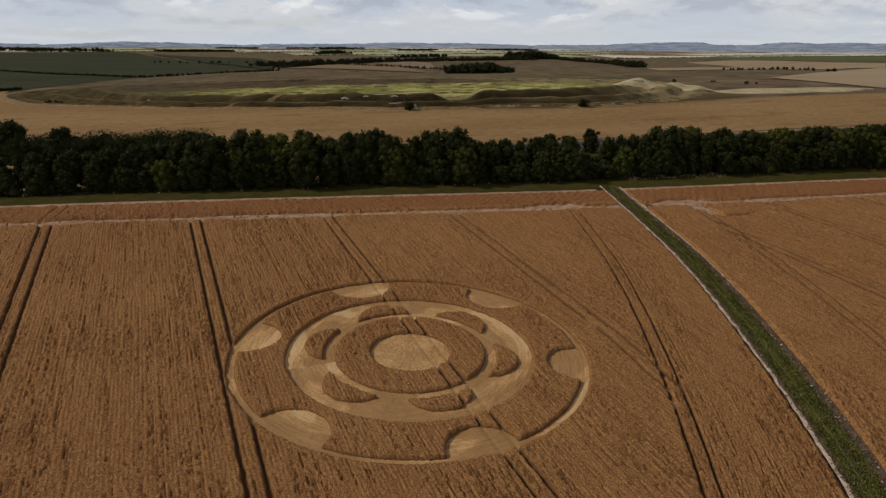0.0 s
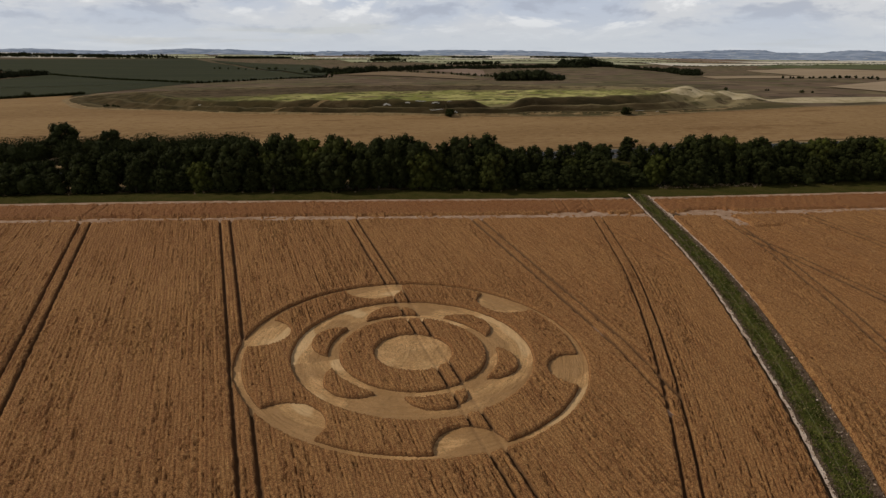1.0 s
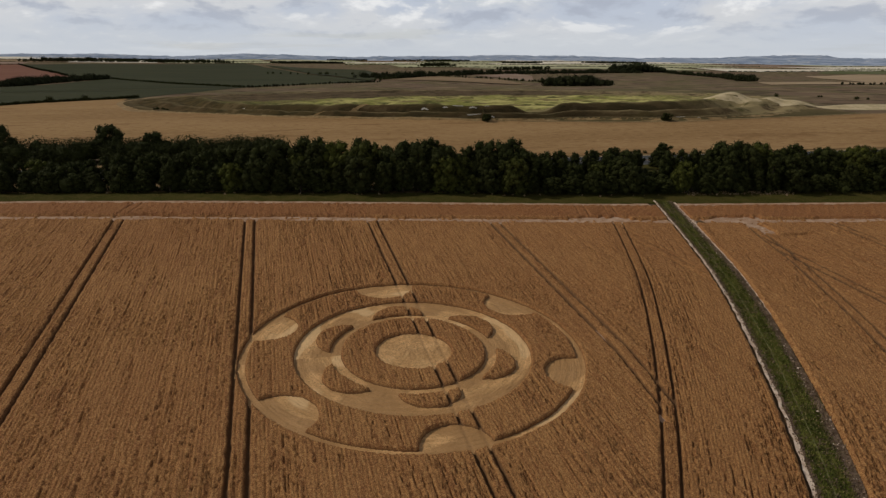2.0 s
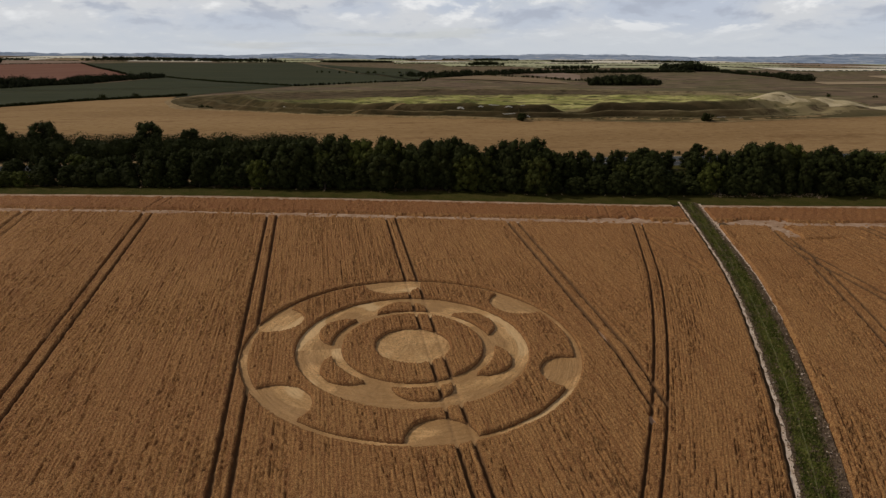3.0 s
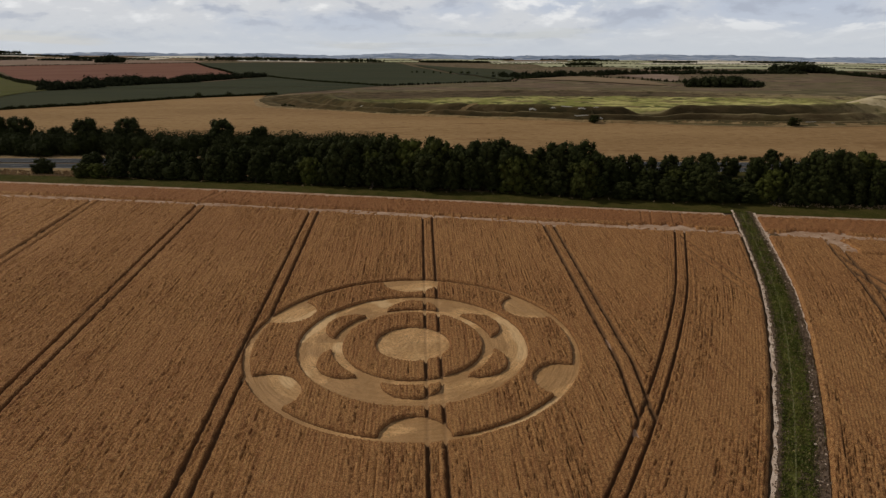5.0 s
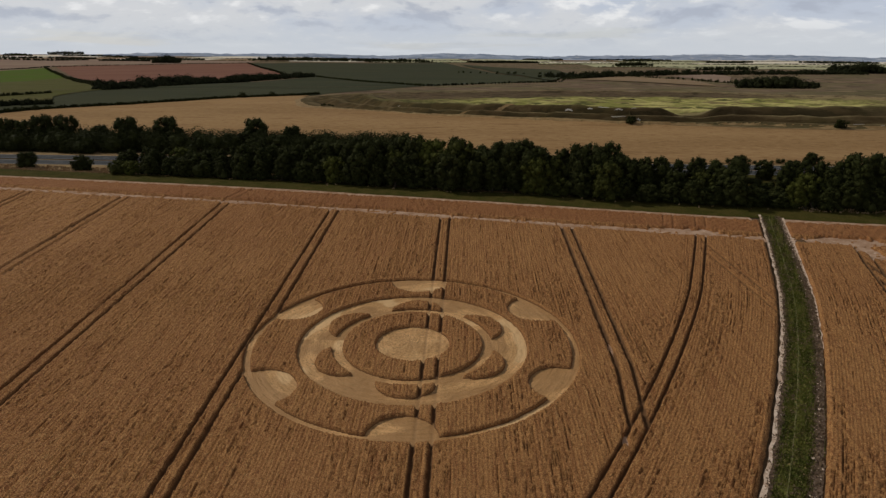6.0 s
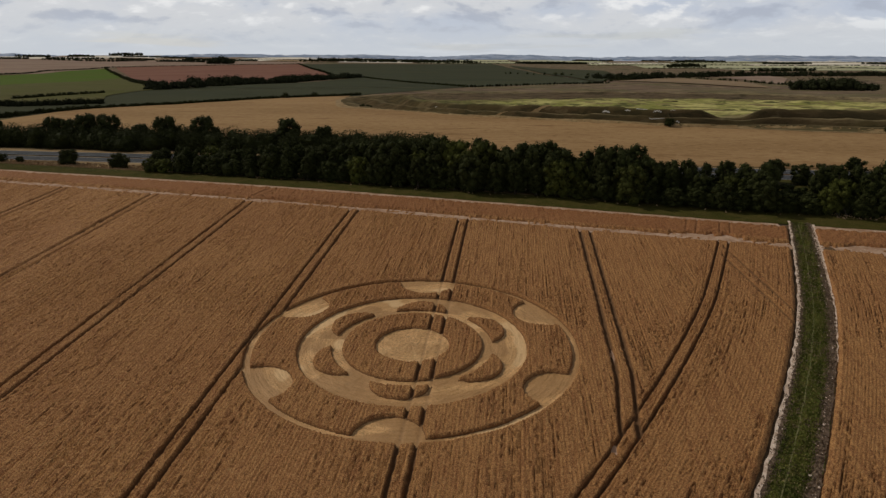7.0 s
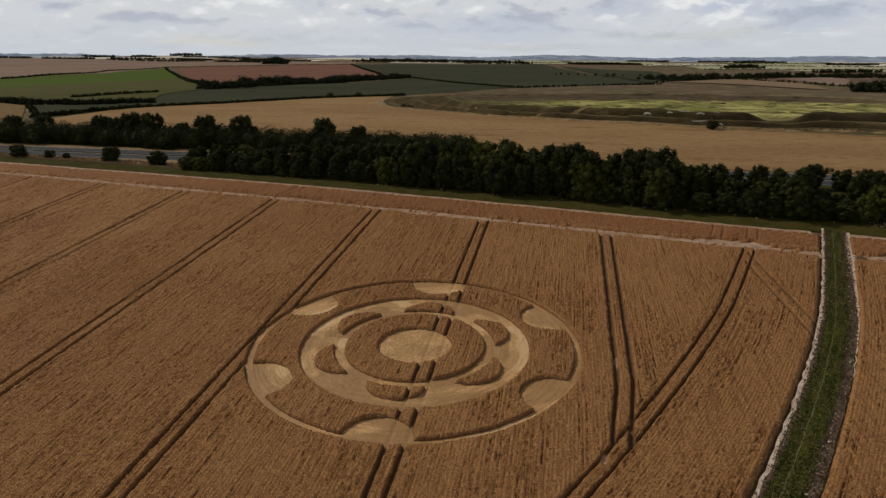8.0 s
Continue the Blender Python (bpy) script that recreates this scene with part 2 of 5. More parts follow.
def down_paint(n):
    """Rough grazing: brown with olive patches, dark thorn and pale dry streaks."""
    p = n.place()
    q = n.stretch(p, (0.8, 0.7, 1))
    base = n.mix(n.ramp(n.noise(q, 0.014, 3.0, 0.55), 0.44, 0.58), (0.190, 0.130, 0.086), (0.155, 0.128, 0.064))
    base = n.mix(n.calc("MULTIPLY", n.ramp(n.noise(q, 0.060, 3.0, 0.55), 0.50, 0.62), 0.75), base, (0.085, 0.064, 0.038))
    return n.mix(n.calc("MULTIPLY", n.ramp(n.noise(q, 0.045, 3.0, 0.55), 0.54, 0.66), 0.75), base, (0.29, 0.215, 0.125))


def stubble_paint(n):
    """Ripe corn seen from afar: long pale and reddish drifts, thin places and lodged flecks."""
    p = n.place()
    drift = n.stretch(p, (0.30, 1, 1))
    base = n.mix(n.ramp(n.noise(drift, 0.03, 4.0), 0.35, 0.65), (0.315, 0.190, 0.086), (0.385, 0.240, 0.112))
    base = n.mix(n.ramp(n.noise(drift, 0.10, 3.0), 0.55, 0.75), base, (0.265, 0.152, 0.068))
    fleck = n.noise(n.stretch(p, (0.7, 1, 1)), 0.45, 4.0, 0.7)
    base = n.mix(n.calc("MULTIPLY", n.ramp(fleck, 0.48, 0.34), 0.55), base, (0.215, 0.118, 0.050))
    return n.mix(n.calc("MULTIPLY", n.ramp(fleck, 0.54, 0.66), 0.45), base, (0.46, 0.30, 0.15))


def blade_paint(n):
    """Green blades in patches, some yellowed, a few straw-coloured."""
    p = n.place()
    one = n.add("ShaderNodeNewGeometry").outputs["Random Per Island"]
    base = n.mix(n.ramp(n.noise(p, 0.5, 4.0, 0.65), 0.40, 0.60), (0.098, 0.116, 0.023), (0.178, 0.172, 0.042))
    base = n.mix(n.ramp(n.noise(p, 0.9, 4.0, 0.65), 0.52, 0.64), base, (0.19, 0.150, 0.056))
    base = n.mix(n.calc("MULTIPLY", one, 0.6), base, (0.120, 0.130, 0.026))
    split = n.add("ShaderNodeSeparateXYZ")
    n.link(p, split.inputs[0])
    lane = n.add("ShaderNodeCombineXYZ")
    n.link(n.calc("SUBTRACT", split.outputs[0], n.calc("MULTIPLY", split.outputs[1], 0.43)), lane.inputs[0])
    n.link(n.calc("MULTIPLY", split.outputs[1], 0.10), lane.inputs[1])
    streak = n.noise(lane.outputs[0], 1.3, 3.0, 0.6)
    base = n.mix(n.calc("MULTIPLY", n.ramp(streak, 0.52, 0.62), 0.8), base, (0.225, 0.225, 0.058))
    base = n.mix(n.calc("MULTIPLY", n.ramp(streak, 0.46, 0.38), 0.7), base, (0.068, 0.078, 0.020))
    return n.mix(n.ramp(one, 0.90, 0.94), base, (0.34, 0.27, 0.12))


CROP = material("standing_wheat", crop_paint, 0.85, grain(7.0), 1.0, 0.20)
LAID = material("flattened_wheat", laid_paint, 0.6, swirl_relief, 0.9, 0.16, 0.35)
CHALK = material("chalk_soil", two_tone((0.52, 0.345, 0.235), (0.37, 0.215, 0.125), (0.68, 0.52, 0.395), 0.5, 2.0), 0.95, grain(6.0))
SOIL = material("bare_soil", two_tone((0.10, 0.060, 0.030), (0.15, 0.09, 0.045), (0.22, 0.15, 0.09), 0.8, 3.0), 0.95, grain(5.0))
GRASS = material("rough_grass", two_tone((0.056, 0.054, 0.012), (0.080, 0.066, 0.018), (0.13, 0.098, 0.034), 0.35, 2.5), 0.9, grain(5.0), 0.8, 0.15, specular=0.03)
DOWN = material("downland", down_paint, 0.95, grain(0.6), 0.8, 0.6, specular=0.03)
TURF = material("chalk_turf", turf_paint, 0.95, grain(0.8), 0.7, 0.4, specular=0.03)
STUBBLE = material("pale_stubble", stubble_paint, 0.9, grain(1.5), 0.5, 0.2, specular=0.03)
STRIP = material("grass_strip", strip_paint, 0.9, grain(5.0), 0.9, 0.15, specular=0.03)
ASPHALT = material("asphalt", two_tone((0.060, 0.062, 0.066), (0.075, 0.077, 0.081), (0.05, 0.05, 0.052), 0.15, 4.0), 0.85, specular=0.1)
WHITE = material("road_paint", lambda n: n.mix(n.noise(n.place(), 2.0), (0.36, 0.36, 0.35), (0.48, 0.48, 0.47)), 0.6)
DRY = material("dry_grass", two_tone((0.25, 0.155, 0.066), (0.35, 0.24, 0.115), (0.15, 0.115, 0.045), 0.22, 0.7), 0.95, grain(4.0))
LEAF = material("broad_leaves", leaf_paint((0.018, 0.022, 0.006), (0.046, 0.052, 0.013)), 0.8, specular=0.08)
# Distance haze is painted in: greyer and bluer than the near leaves.
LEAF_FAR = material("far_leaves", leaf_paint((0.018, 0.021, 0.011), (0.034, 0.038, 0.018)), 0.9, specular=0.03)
LEAF_LIGHT = material("pale_leaves", leaf_paint((0.042, 0.049, 0.009), (0.094, 0.100, 0.018)), 0.8, specular=0.08)
BARK = material("bark", two_tone((0.06, 0.045, 0.032), (0.09, 0.07, 0.05), (0.035, 0.028, 0.02), 1.5, 8.0), 0.95, grain(9.0))
BEET = material("dark_green_crop", two_tone((0.050, 0.054, 0.028), (0.060, 0.062, 0.031), (0.042, 0.045, 0.023), 0.008, 0.05, (0.4, 1, 1)), 0.9, grain(0.5), 0.5, 0.3, specular=0.03)
PASTURE = material("bright_pasture", two_tone((0.082, 0.132, 0.013), (0.092, 0.120, 0.018), (0.108, 0.104, 0.030), 0.005, 0.04), 0.9, grain(0.5), 0.5, 0.3, specular=0.03)
RED_EARTH = material("red_ploughland", two_tone((0.215, 0.100, 0.068), (0.24, 0.118, 0.080), (0.19, 0.092, 0.062), 0.006, 0.05), 0.95, grain(0.5), 0.5, 0.3, specular=0.03)
SANDY_BROWN = material("brown_stubble", two_tone((0.215, 0.138, 0.062), (0.25, 0.165, 0.078), (0.16, 0.10, 0.045), 0.06, 0.3), 0.95, grain(1.5), specular=0.03)
ROUGH = material("rank_grass", two_tone((0.098, 0.078, 0.036), (0.135, 0.104, 0.050), (0.060, 0.052, 0.022), 0.06, 0.2, (0.4, 1, 1)), 0.95, grain(0.8), 0.7, 0.4, specular=0.03)
GRAZED = material("grazed_pasture", two_tone((0.098, 0.098, 0.026), (0.112, 0.102, 0.036), (0.080, 0.078, 0.026), 0.02, 0.06), 0.9, grain(0.5), 0.5, 0.3, specular=0.03)
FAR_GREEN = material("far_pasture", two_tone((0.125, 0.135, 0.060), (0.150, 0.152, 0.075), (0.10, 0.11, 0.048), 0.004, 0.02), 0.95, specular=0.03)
PINK_EARTH = material("pinkish_stubble", two_tone((0.27, 0.185, 0.135), (0.31, 0.22, 0.16), (0.36, 0.27, 0.19), 0.004, 0.03), 0.95, specular=0.03)
FAR_TAN = material("brownish_stubble", two_tone((0.25, 0.175, 0.105), (0.30, 0.21, 0.125), (0.21, 0.15, 0.085), 0.01, 0.08, (0.3, 1, 1)), 0.95, specular=0.03)
CHALK_PALE = material("crumbled_chalk", two_tone((0.80, 0.64, 0.51), (0.56, 0.40, 0.29), (0.88, 0.76, 0.64), 0.9, 3.0), 0.95, grain(6.0), 0.7, 0.1)
SANDY = material("sandy_stubble", two_tone((0.38, 0.275, 0.17), (0.45, 0.335, 0.22), (0.31, 0.22, 0.13), 0.008, 0.03, (0.3, 1, 1)), 0.95, specular=0.03)
LITTER = material("stem_litter", two_tone((0.115, 0.075, 0.052), (0.19, 0.13, 0.09), (0.33, 0.25, 0.18), 0.9, 4.0), 0.95, grain(7.0), 0.8, 0.1)
PALE_GRASS = material("worn_grass", two_tone((0.150, 0.150, 0.052), (0.21, 0.19, 0.080), (0.11, 0.12, 0.035), 0.6, 3.0), 0.95)
# Ripe corn; the sun on the far plain is lifted into its colour.
PALE = material("sunlit_ripe_field", two_tone((0.76, 0.67, 0.52), (0.82, 0.75, 0.62), (0.68, 0.60, 0.46), 0.004, 0.03), 0.95, specular=0.03)
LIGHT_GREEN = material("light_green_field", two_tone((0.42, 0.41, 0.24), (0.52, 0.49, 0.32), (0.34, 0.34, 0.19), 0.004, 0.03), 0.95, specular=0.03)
# Distance haze is painted into the hills as blue-grey.
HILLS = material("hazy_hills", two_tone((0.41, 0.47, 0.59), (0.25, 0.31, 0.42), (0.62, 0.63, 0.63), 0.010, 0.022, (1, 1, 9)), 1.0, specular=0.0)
TUFT = material("grass_blades", blade_paint, 0.9, specular=0.05)
VERGE_TUFT = material("verge_blades", two_tone((0.060, 0.064, 0.012), (0.086, 0.078, 0.018), (0.16, 0.130, 0.036), 0.6, 5.0), 0.9, specular=0.05)
STRAW = material("dry_stems", two_tone((0.33, 0.215, 0.115), (0.42, 0.29, 0.165), (0.22, 0.145, 0.075), 0.5, 4.0), 0.9)
WEED = material("dry_weeds", two_tone((0.170, 0.118, 0.073), (0.26, 0.185, 0.12), (0.36, 0.28, 0.19), 0.7, 5.0), 0.9)

# ---- the lie of the land ----
SLOPE_X, SLOPE_Y = -0.0028, 0.0804        # the wheat field's slope


def smooth(e0, e1, v):
    k = np.clip((np.asarray(v, float) - e0) / (e1 - e0), 0, 1)
    return k * k * (3 - 2 * k)


HASH = np.random.RandomState(7).rand(256, 256)


def value_noise(x, y):
    """Smooth noise from 0 to 1 over the plane, one cell a unit."""
    x, y = np.asarray(x, float), np.asarray(y, float)
    i, j = np.floor(x).astype(int), np.floor(y).astype(int)
    u, v = x - i, y - j
    u, v = u * u * (3 - 2 * u), v * v * (3 - 2 * v)
    a, b = HASH[i % 256, j % 256], HASH[(i + 1) % 256, j % 256]
    c, d = HASH[i % 256, (j + 1) % 256], HASH[(i + 1) % 256, (j + 1) % 256]
    return (a * (1 - u) + b * u) * (1 - v) + (c * (1 - u) + d * u) * v


def eased(x, at, value):
    """A line through bends, rounded off."""
    x = np.asarray(x, float)
    return sum(np.interp(x + o, at, value) for o in (-10, -5, 0, 5, 10)) / 5


def edge_y(x):
    """The far edge of the wheat, where the grass verge begins."""
    return 1.25 + eased(x, (-420, -83, -40, 8, 32, 56, 74, 93, 115, 420), (122.9, 79.1, 73.4, 64.9, 60.2, 55.9, 53.1, 50.7, 47.9, 8.2))


def head_y(x):
    """The wheel track along the headland."""
    return 0.85 + eased(x, (-420, -78.7, -46, -35, -12, 5.6, 27, 54, 75, 93, 112, 128, 420), (120.3, 69.2, 64.1, 62.4, 58.0, 54.6, 50.4, 45.3, 41.8, 39.4, 37.2, 35.3, -2.6))


STRIP_Y = (-130, -60, -37, -25, -16, -2.5, 15, 35, 53, 62, 80)
STRIP_X = (-18, 15, 29.5, 36, 40.4, 46.7, 54, 60.5, 66, 68.5, 72)


def strip_x(y):
    """The left side of the grass strip between the two wheat fields."""
    y = np.asarray(y, float)
    return sum(np.interp(y + o, STRIP_Y, STRIP_X) for o in (-6, -3, 0, 3, 6)) / 5


def strip_wide(y):
    return np.interp(y, (-40, 0, 55), (5.2, 5.0, 4.0))


FORT = (98.0, 322.0, 205.0, 132.0)     # the hill fort: centre and half sizes
FORT_TURN = radians(-9)


def fort_outline(a):
    """How far the foot of the fort bulges out at a bearing from its middle."""
    return 1 + 0.03 * np.sin(3 * a + 0.6) + 0.02 * np.sin(7 * a) + 0.035 * np.exp(-((a + 2.74) / 0.14) ** 2)


def fort_radius(x, y):
    cx, cy, rx, ry = FORT
    u = (x - cx) * math.cos(FORT_TURN) + (y - cy) * math.sin(FORT_TURN)
    v = (y - cy) * math.cos(FORT_TURN) - (x - cx) * math.sin(FORT_TURN)
    a = np.arctan2(v, u)
    r = np.hypot(u / rx, v / ry) / fort_outline(a)
    # the banks stand closer together along the middle of the near side
    close = smooth(158, 85, x) * smooth(-90, -15, x) * smooth(cy, cy - 40, y)
    return r + 1.5 * close * np.maximum(r - 0.775, 0)


KNOLLS = ((226.0, 251.0, 14.0, 16.0, 4.2), (257.0, 250.0, 14.0, 14.0, 3.2), (300.0, 240.0, 22.0, 10.0, 1.2))


def road_y(x):
    return 114.2 - 0.014 * np.asarray(x, float)


def land_z(x, y):
    x, y = np.asarray(x, float), np.asarray(y, float)
    field = SLOPE_X * x + SLOPE_Y * y
    road = 5.6 - 0.006 * np.clip(x, -250, 250)
    e = edge_y(x)
    z = field + (road - field) * smooth(e + 3, e + 15, y)
    away = np.hypot(x, y + 80)
    yr = y + (away - 80 - y) * smooth(1500, 2800, away)
    far = np.interp(yr, (135, 165, 210, 300, 420, 600, 850, 1500, 2400, 3400, 4600, 6000), (5.4, 6.8, 8.6, 9.6, 9.4, 6.0, 0.5, -4, -3, 8, 28, 36))
    z = z + (far - z) * smooth(126, 165, y)
    z = z + 2.2 * (value_noise(x / 160 + 3.3, y / 160) - 0.5) * smooth(500, 900, y)
    z = z + 10 * (value_noise(x / 800 + 9.1, y / 900 + 2) - 0.5) * smooth(2300, 4200, y)
    z = z - 3.0 * smooth(150, 320, x) * smooth(540, 700, y) * smooth(1350, 1000, y)
    # the plain lies lower beyond the downs
    side = np.where(y > 0, x / np.maximum(y + 80, 1), 0)
    z = z - 14 * smooth(2600, 4200, away) * smooth(-0.4, -0.1, side) - 13 * smooth(900, 2200, away) * smooth(0.4, 0.85, side)
    # ramparts of the hill fort
    r = fort_radius(x, y)
    wob = (1.0 + 0.20 * (value_noise(x / 24, y / 24) - 0.5)) * (1 - 0.65 * smooth(300, 360, y)) * (1 - 0.55 * smooth(60, -40, x)) * (1 - 0.62 * smooth(185, 225, x))
    bank = 0
    for at, wide, high in ((0.955, 0.020, 1.4), (0.875, 0.027, 2.5), (0.775, 0.040, 4.3)):
        bank = bank + high * np.exp(-((r - at) / wide) ** 2)
    for at, wide, low in ((0.915, 0.016, 1.3), (0.825, 0.018, 1.8)):
        bank = bank - low * np.exp(-((r - at) / wide) ** 2)
    # the entrance: a gap through the ramparts
    gate = smooth(15, 3, np.abs(x - 101 - 0.10 * (y - 215)) + 3 * (value_noise(x / 6, y / 6) - 0.5)) * smooth(300, 260, y)
    bank = bank * (1 - (0.35 + 0.40 * smooth(0.86, 0.80, r)) * gate)
    z = z + bank * wob + 2.0 * smooth(0.98, 0.74, r) * (1 - 0.6 * smooth(320, 420, y)) + 0.7 * (value_noise(x / 9, y / 9) - 0.5) * smooth(1.0, 0.9, r)
    for mx, my, wide, deep, high in KNOLLS:
        z = z + high * np.exp(-np.abs((x - mx) / np.where(x < mx, wide * 1.5, wide * 0.85)) ** 1.6 - ((y - my) / deep) ** 2)
    return z


def fort_z(x, y):
    """The turf of the fort, with its tussocks."""
    hummocks = 0.9 * (value_noise(x / 15, y / 5) - 0.5) + 1.0 * (value_noise(x / 6, y / 2.2) - 0.5) + 0.4 * (value_noise(x / 1.8, y / 1.4) - 0.5)
    r = fort_radius(x, y)
    return land_z(x, y) + 0.3 - 0.36 * smooth(0.982, 1.0, r) + 0.8 * hummocks * smooth(1.0, 0.9, r)


def grid_mesh(name, xs, ys, zs, keep=None, extra=None):
    """A sheet over the grid xs, ys with heights zs[j, i]; keep[j, i] says which cells stay; extra: values by name, kept for the material."""
    nx, ny = xs.shape[-1], len(ys)
    co = np.empty((ny, nx, 3), np.float32)
    co[..., 0], co[..., 1], co[..., 2] = np.atleast_2d(xs), ys[:, None], zs
    k = np.arange(nx * ny).reshape(ny, nx)
    quads = np.stack([k[:-1, :-1], k[:-1, 1:], k[1:, 1:], k[1:, :-1]], -1)
    quads = quads[keep] if keep is not None else quads.reshape(-1, 4)
    used, quads = np.unique(quads, return_inverse=True)
    me = raw_mesh(name, co.reshape(-1, 3)[used], quads.reshape(-1, 4))
    for key, value in (extra or {}).items():
        me.attributes.new(key, "FLOAT", "POINT").data.foreach_set("value", np.ascontiguousarray(value.reshape(-1)[used], np.float32))
    return me


def raw_mesh(name, verts, quads):
    me = bpy.data.meshes.new(name)
    me.vertices.add(len(verts))
    me.vertices.foreach_set("co", np.ascontiguousarray(verts, np.float32).ravel())
    me.loops.add(quads.size)
    me.loops.foreach_set("vertex_index", np.ascontiguousarray(quads, np.int32).ravel())
    me.polygons.add(len(quads))
    me.polygons.foreach_set("loop_start", np.arange(0, quads.size, quads.shape[1], dtype=np.int32))
    me.update()
    me.validate()
    return me


def put(name, me, mat, label, category, kind="structure", soft=True, group=""):
    me.materials.append(mat)
    me.polygons.foreach_set("use_smooth", np.full(len(me.polygons), soft))
    return tagged(new(name, me), label, category, group, kind)


def steps(*spans):
    """Coordinates from spans of (start, end, step)."""
    out = [np.arange(a, b - s * 0.5, s) for a, b, s in spans]
    return np.concatenate(out + [[spans[-1][1]]])


# ground: one sheet to the horizon
gx = steps((-4900, -1500, 170), (-1500, -500, 40), (-500, -200, 12), (-200, 400, 4), (400, 900, 12), (900, 2000, 45), (2000, 4900, 170))
gy = steps((-900, -140, 80), (-140, 130, 6), (130, 520, 2.5), (520, 1000, 14), (1000, 2000, 45), (2000, 4900, 110))
GX, GY = np.meshgrid(gx, gy)
put("ground", grid_mesh("ground", gx, gy, land_z(GX, GY) - 0.12 - 3.0 * smooth(0.985, 0.94, fort_radius(GX, GY))), DOWN, "rolling downland turf reaching to the hazy horizon", "ground")


# wheat: a thick canopy with wheel tracks, drill rows and the flattened pattern cut out of it
TRAMS = (-115.5, -92.0, -68.2, -44.7, -20.4, 2.8, 26.4)
GAUGE = 0.92
PATTERN = (0.25, -0.75)                # centre of the flattened pattern
RING = dict(disc=4.75, thin=(9.0, 10.35), wide=14.7, outer=(20.35, 21.25), petal=(9.2, 3.75), blob=20.2)
BLOBS = ((33.0, 4.15), (91.3, 4.2), (151.0, 3.95), (214.2, 4.15), (271.1, 3.85), (333.0, 3.8))   # bearing and radius of each outer disc
PATCHES = ((76.0, 42.3, 6.5, 1.5), (78.0, 36.5, 1.6, 5.0), (80.5, 40.5, 3.0, 1.6), (47.0, 47.2, 6.5, 1.0), (51.5, 46.0, 3.2, 1.7), (2.9, 53.9, 1.6, 1.5), (25.6, -1.0, 0.26, 1.3), (23.4, -20.6, 0.25, 0.8), (82.8, 30.5, 3.6, 0.45))


def laid_depth(x, y):
    """How far inside the flattened pattern a place lies: metres, above 0 inside."""
    x, y = x - PATTERN[0], y - PATTERN[1]
    r = np.hypot(x, y)
    d = RING["disc"] - r
    d = np.maximum(d, np.minimum(r - RING["thin"][0], RING["thin"][1] - r))
    petals, blobs = -9.0, -9.0
    for k in range(6):
        a = radians(30 + 60 * k)
        ca, sa = math.cos(a), math.sin(a)
        petals = np.maximum(petals, RING["petal"][1] - np.hypot(x - RING["petal"][0] * ca, y - RING["petal"][0] * sa))
    for bearing, size in BLOBS:
        a = radians(bearing)
        blobs = np.maximum(blobs, size - np.hypot(x - RING["blob"] * math.cos(a), y - RING["blob"] * math.sin(a)))
    ring = np.minimum(np.minimum(r - RING["thin"][1] + 0.1, RING["wide"] - r), -petals)
    d = np.maximum(d, ring)
    d = np.maximum(d, np.minimum(blobs, RING["outer"][1] - r))
    return np.maximum(d, np.minimum(r - RING["outer"][0], RING["outer"][1] - r))


def patch_depth(x, y):
    """Above 0 inside the bare chalky patches."""
    d = np.full(np.shape(x), -9.0)
    rag = 1.1 * (value_noise(x * 0.8, y * 0.8) - 0.5) + 0.5 * (value_noise(x * 2.5, y * 2.5) - 0.5)
    for px, py, rx, ry in PATCHES:
        small = min(rx, ry)
        d = np.maximum(d, (1 - np.hypot((x - px) / rx, (y - py) / ry)) * max(small, 0.6) + rag * min(1.0, 0.9 * small))
    return d


def row_place(x, y, side):
    """Distance from the grass strip, and the coordinate across the drill rows."""
    sx = strip_x(y)
    near = (sx - x) if side < 0 else (x - sx - strip_wide(y))
    return near, np.where(near > (15.6 if side < 0 else 13.0), x, near)


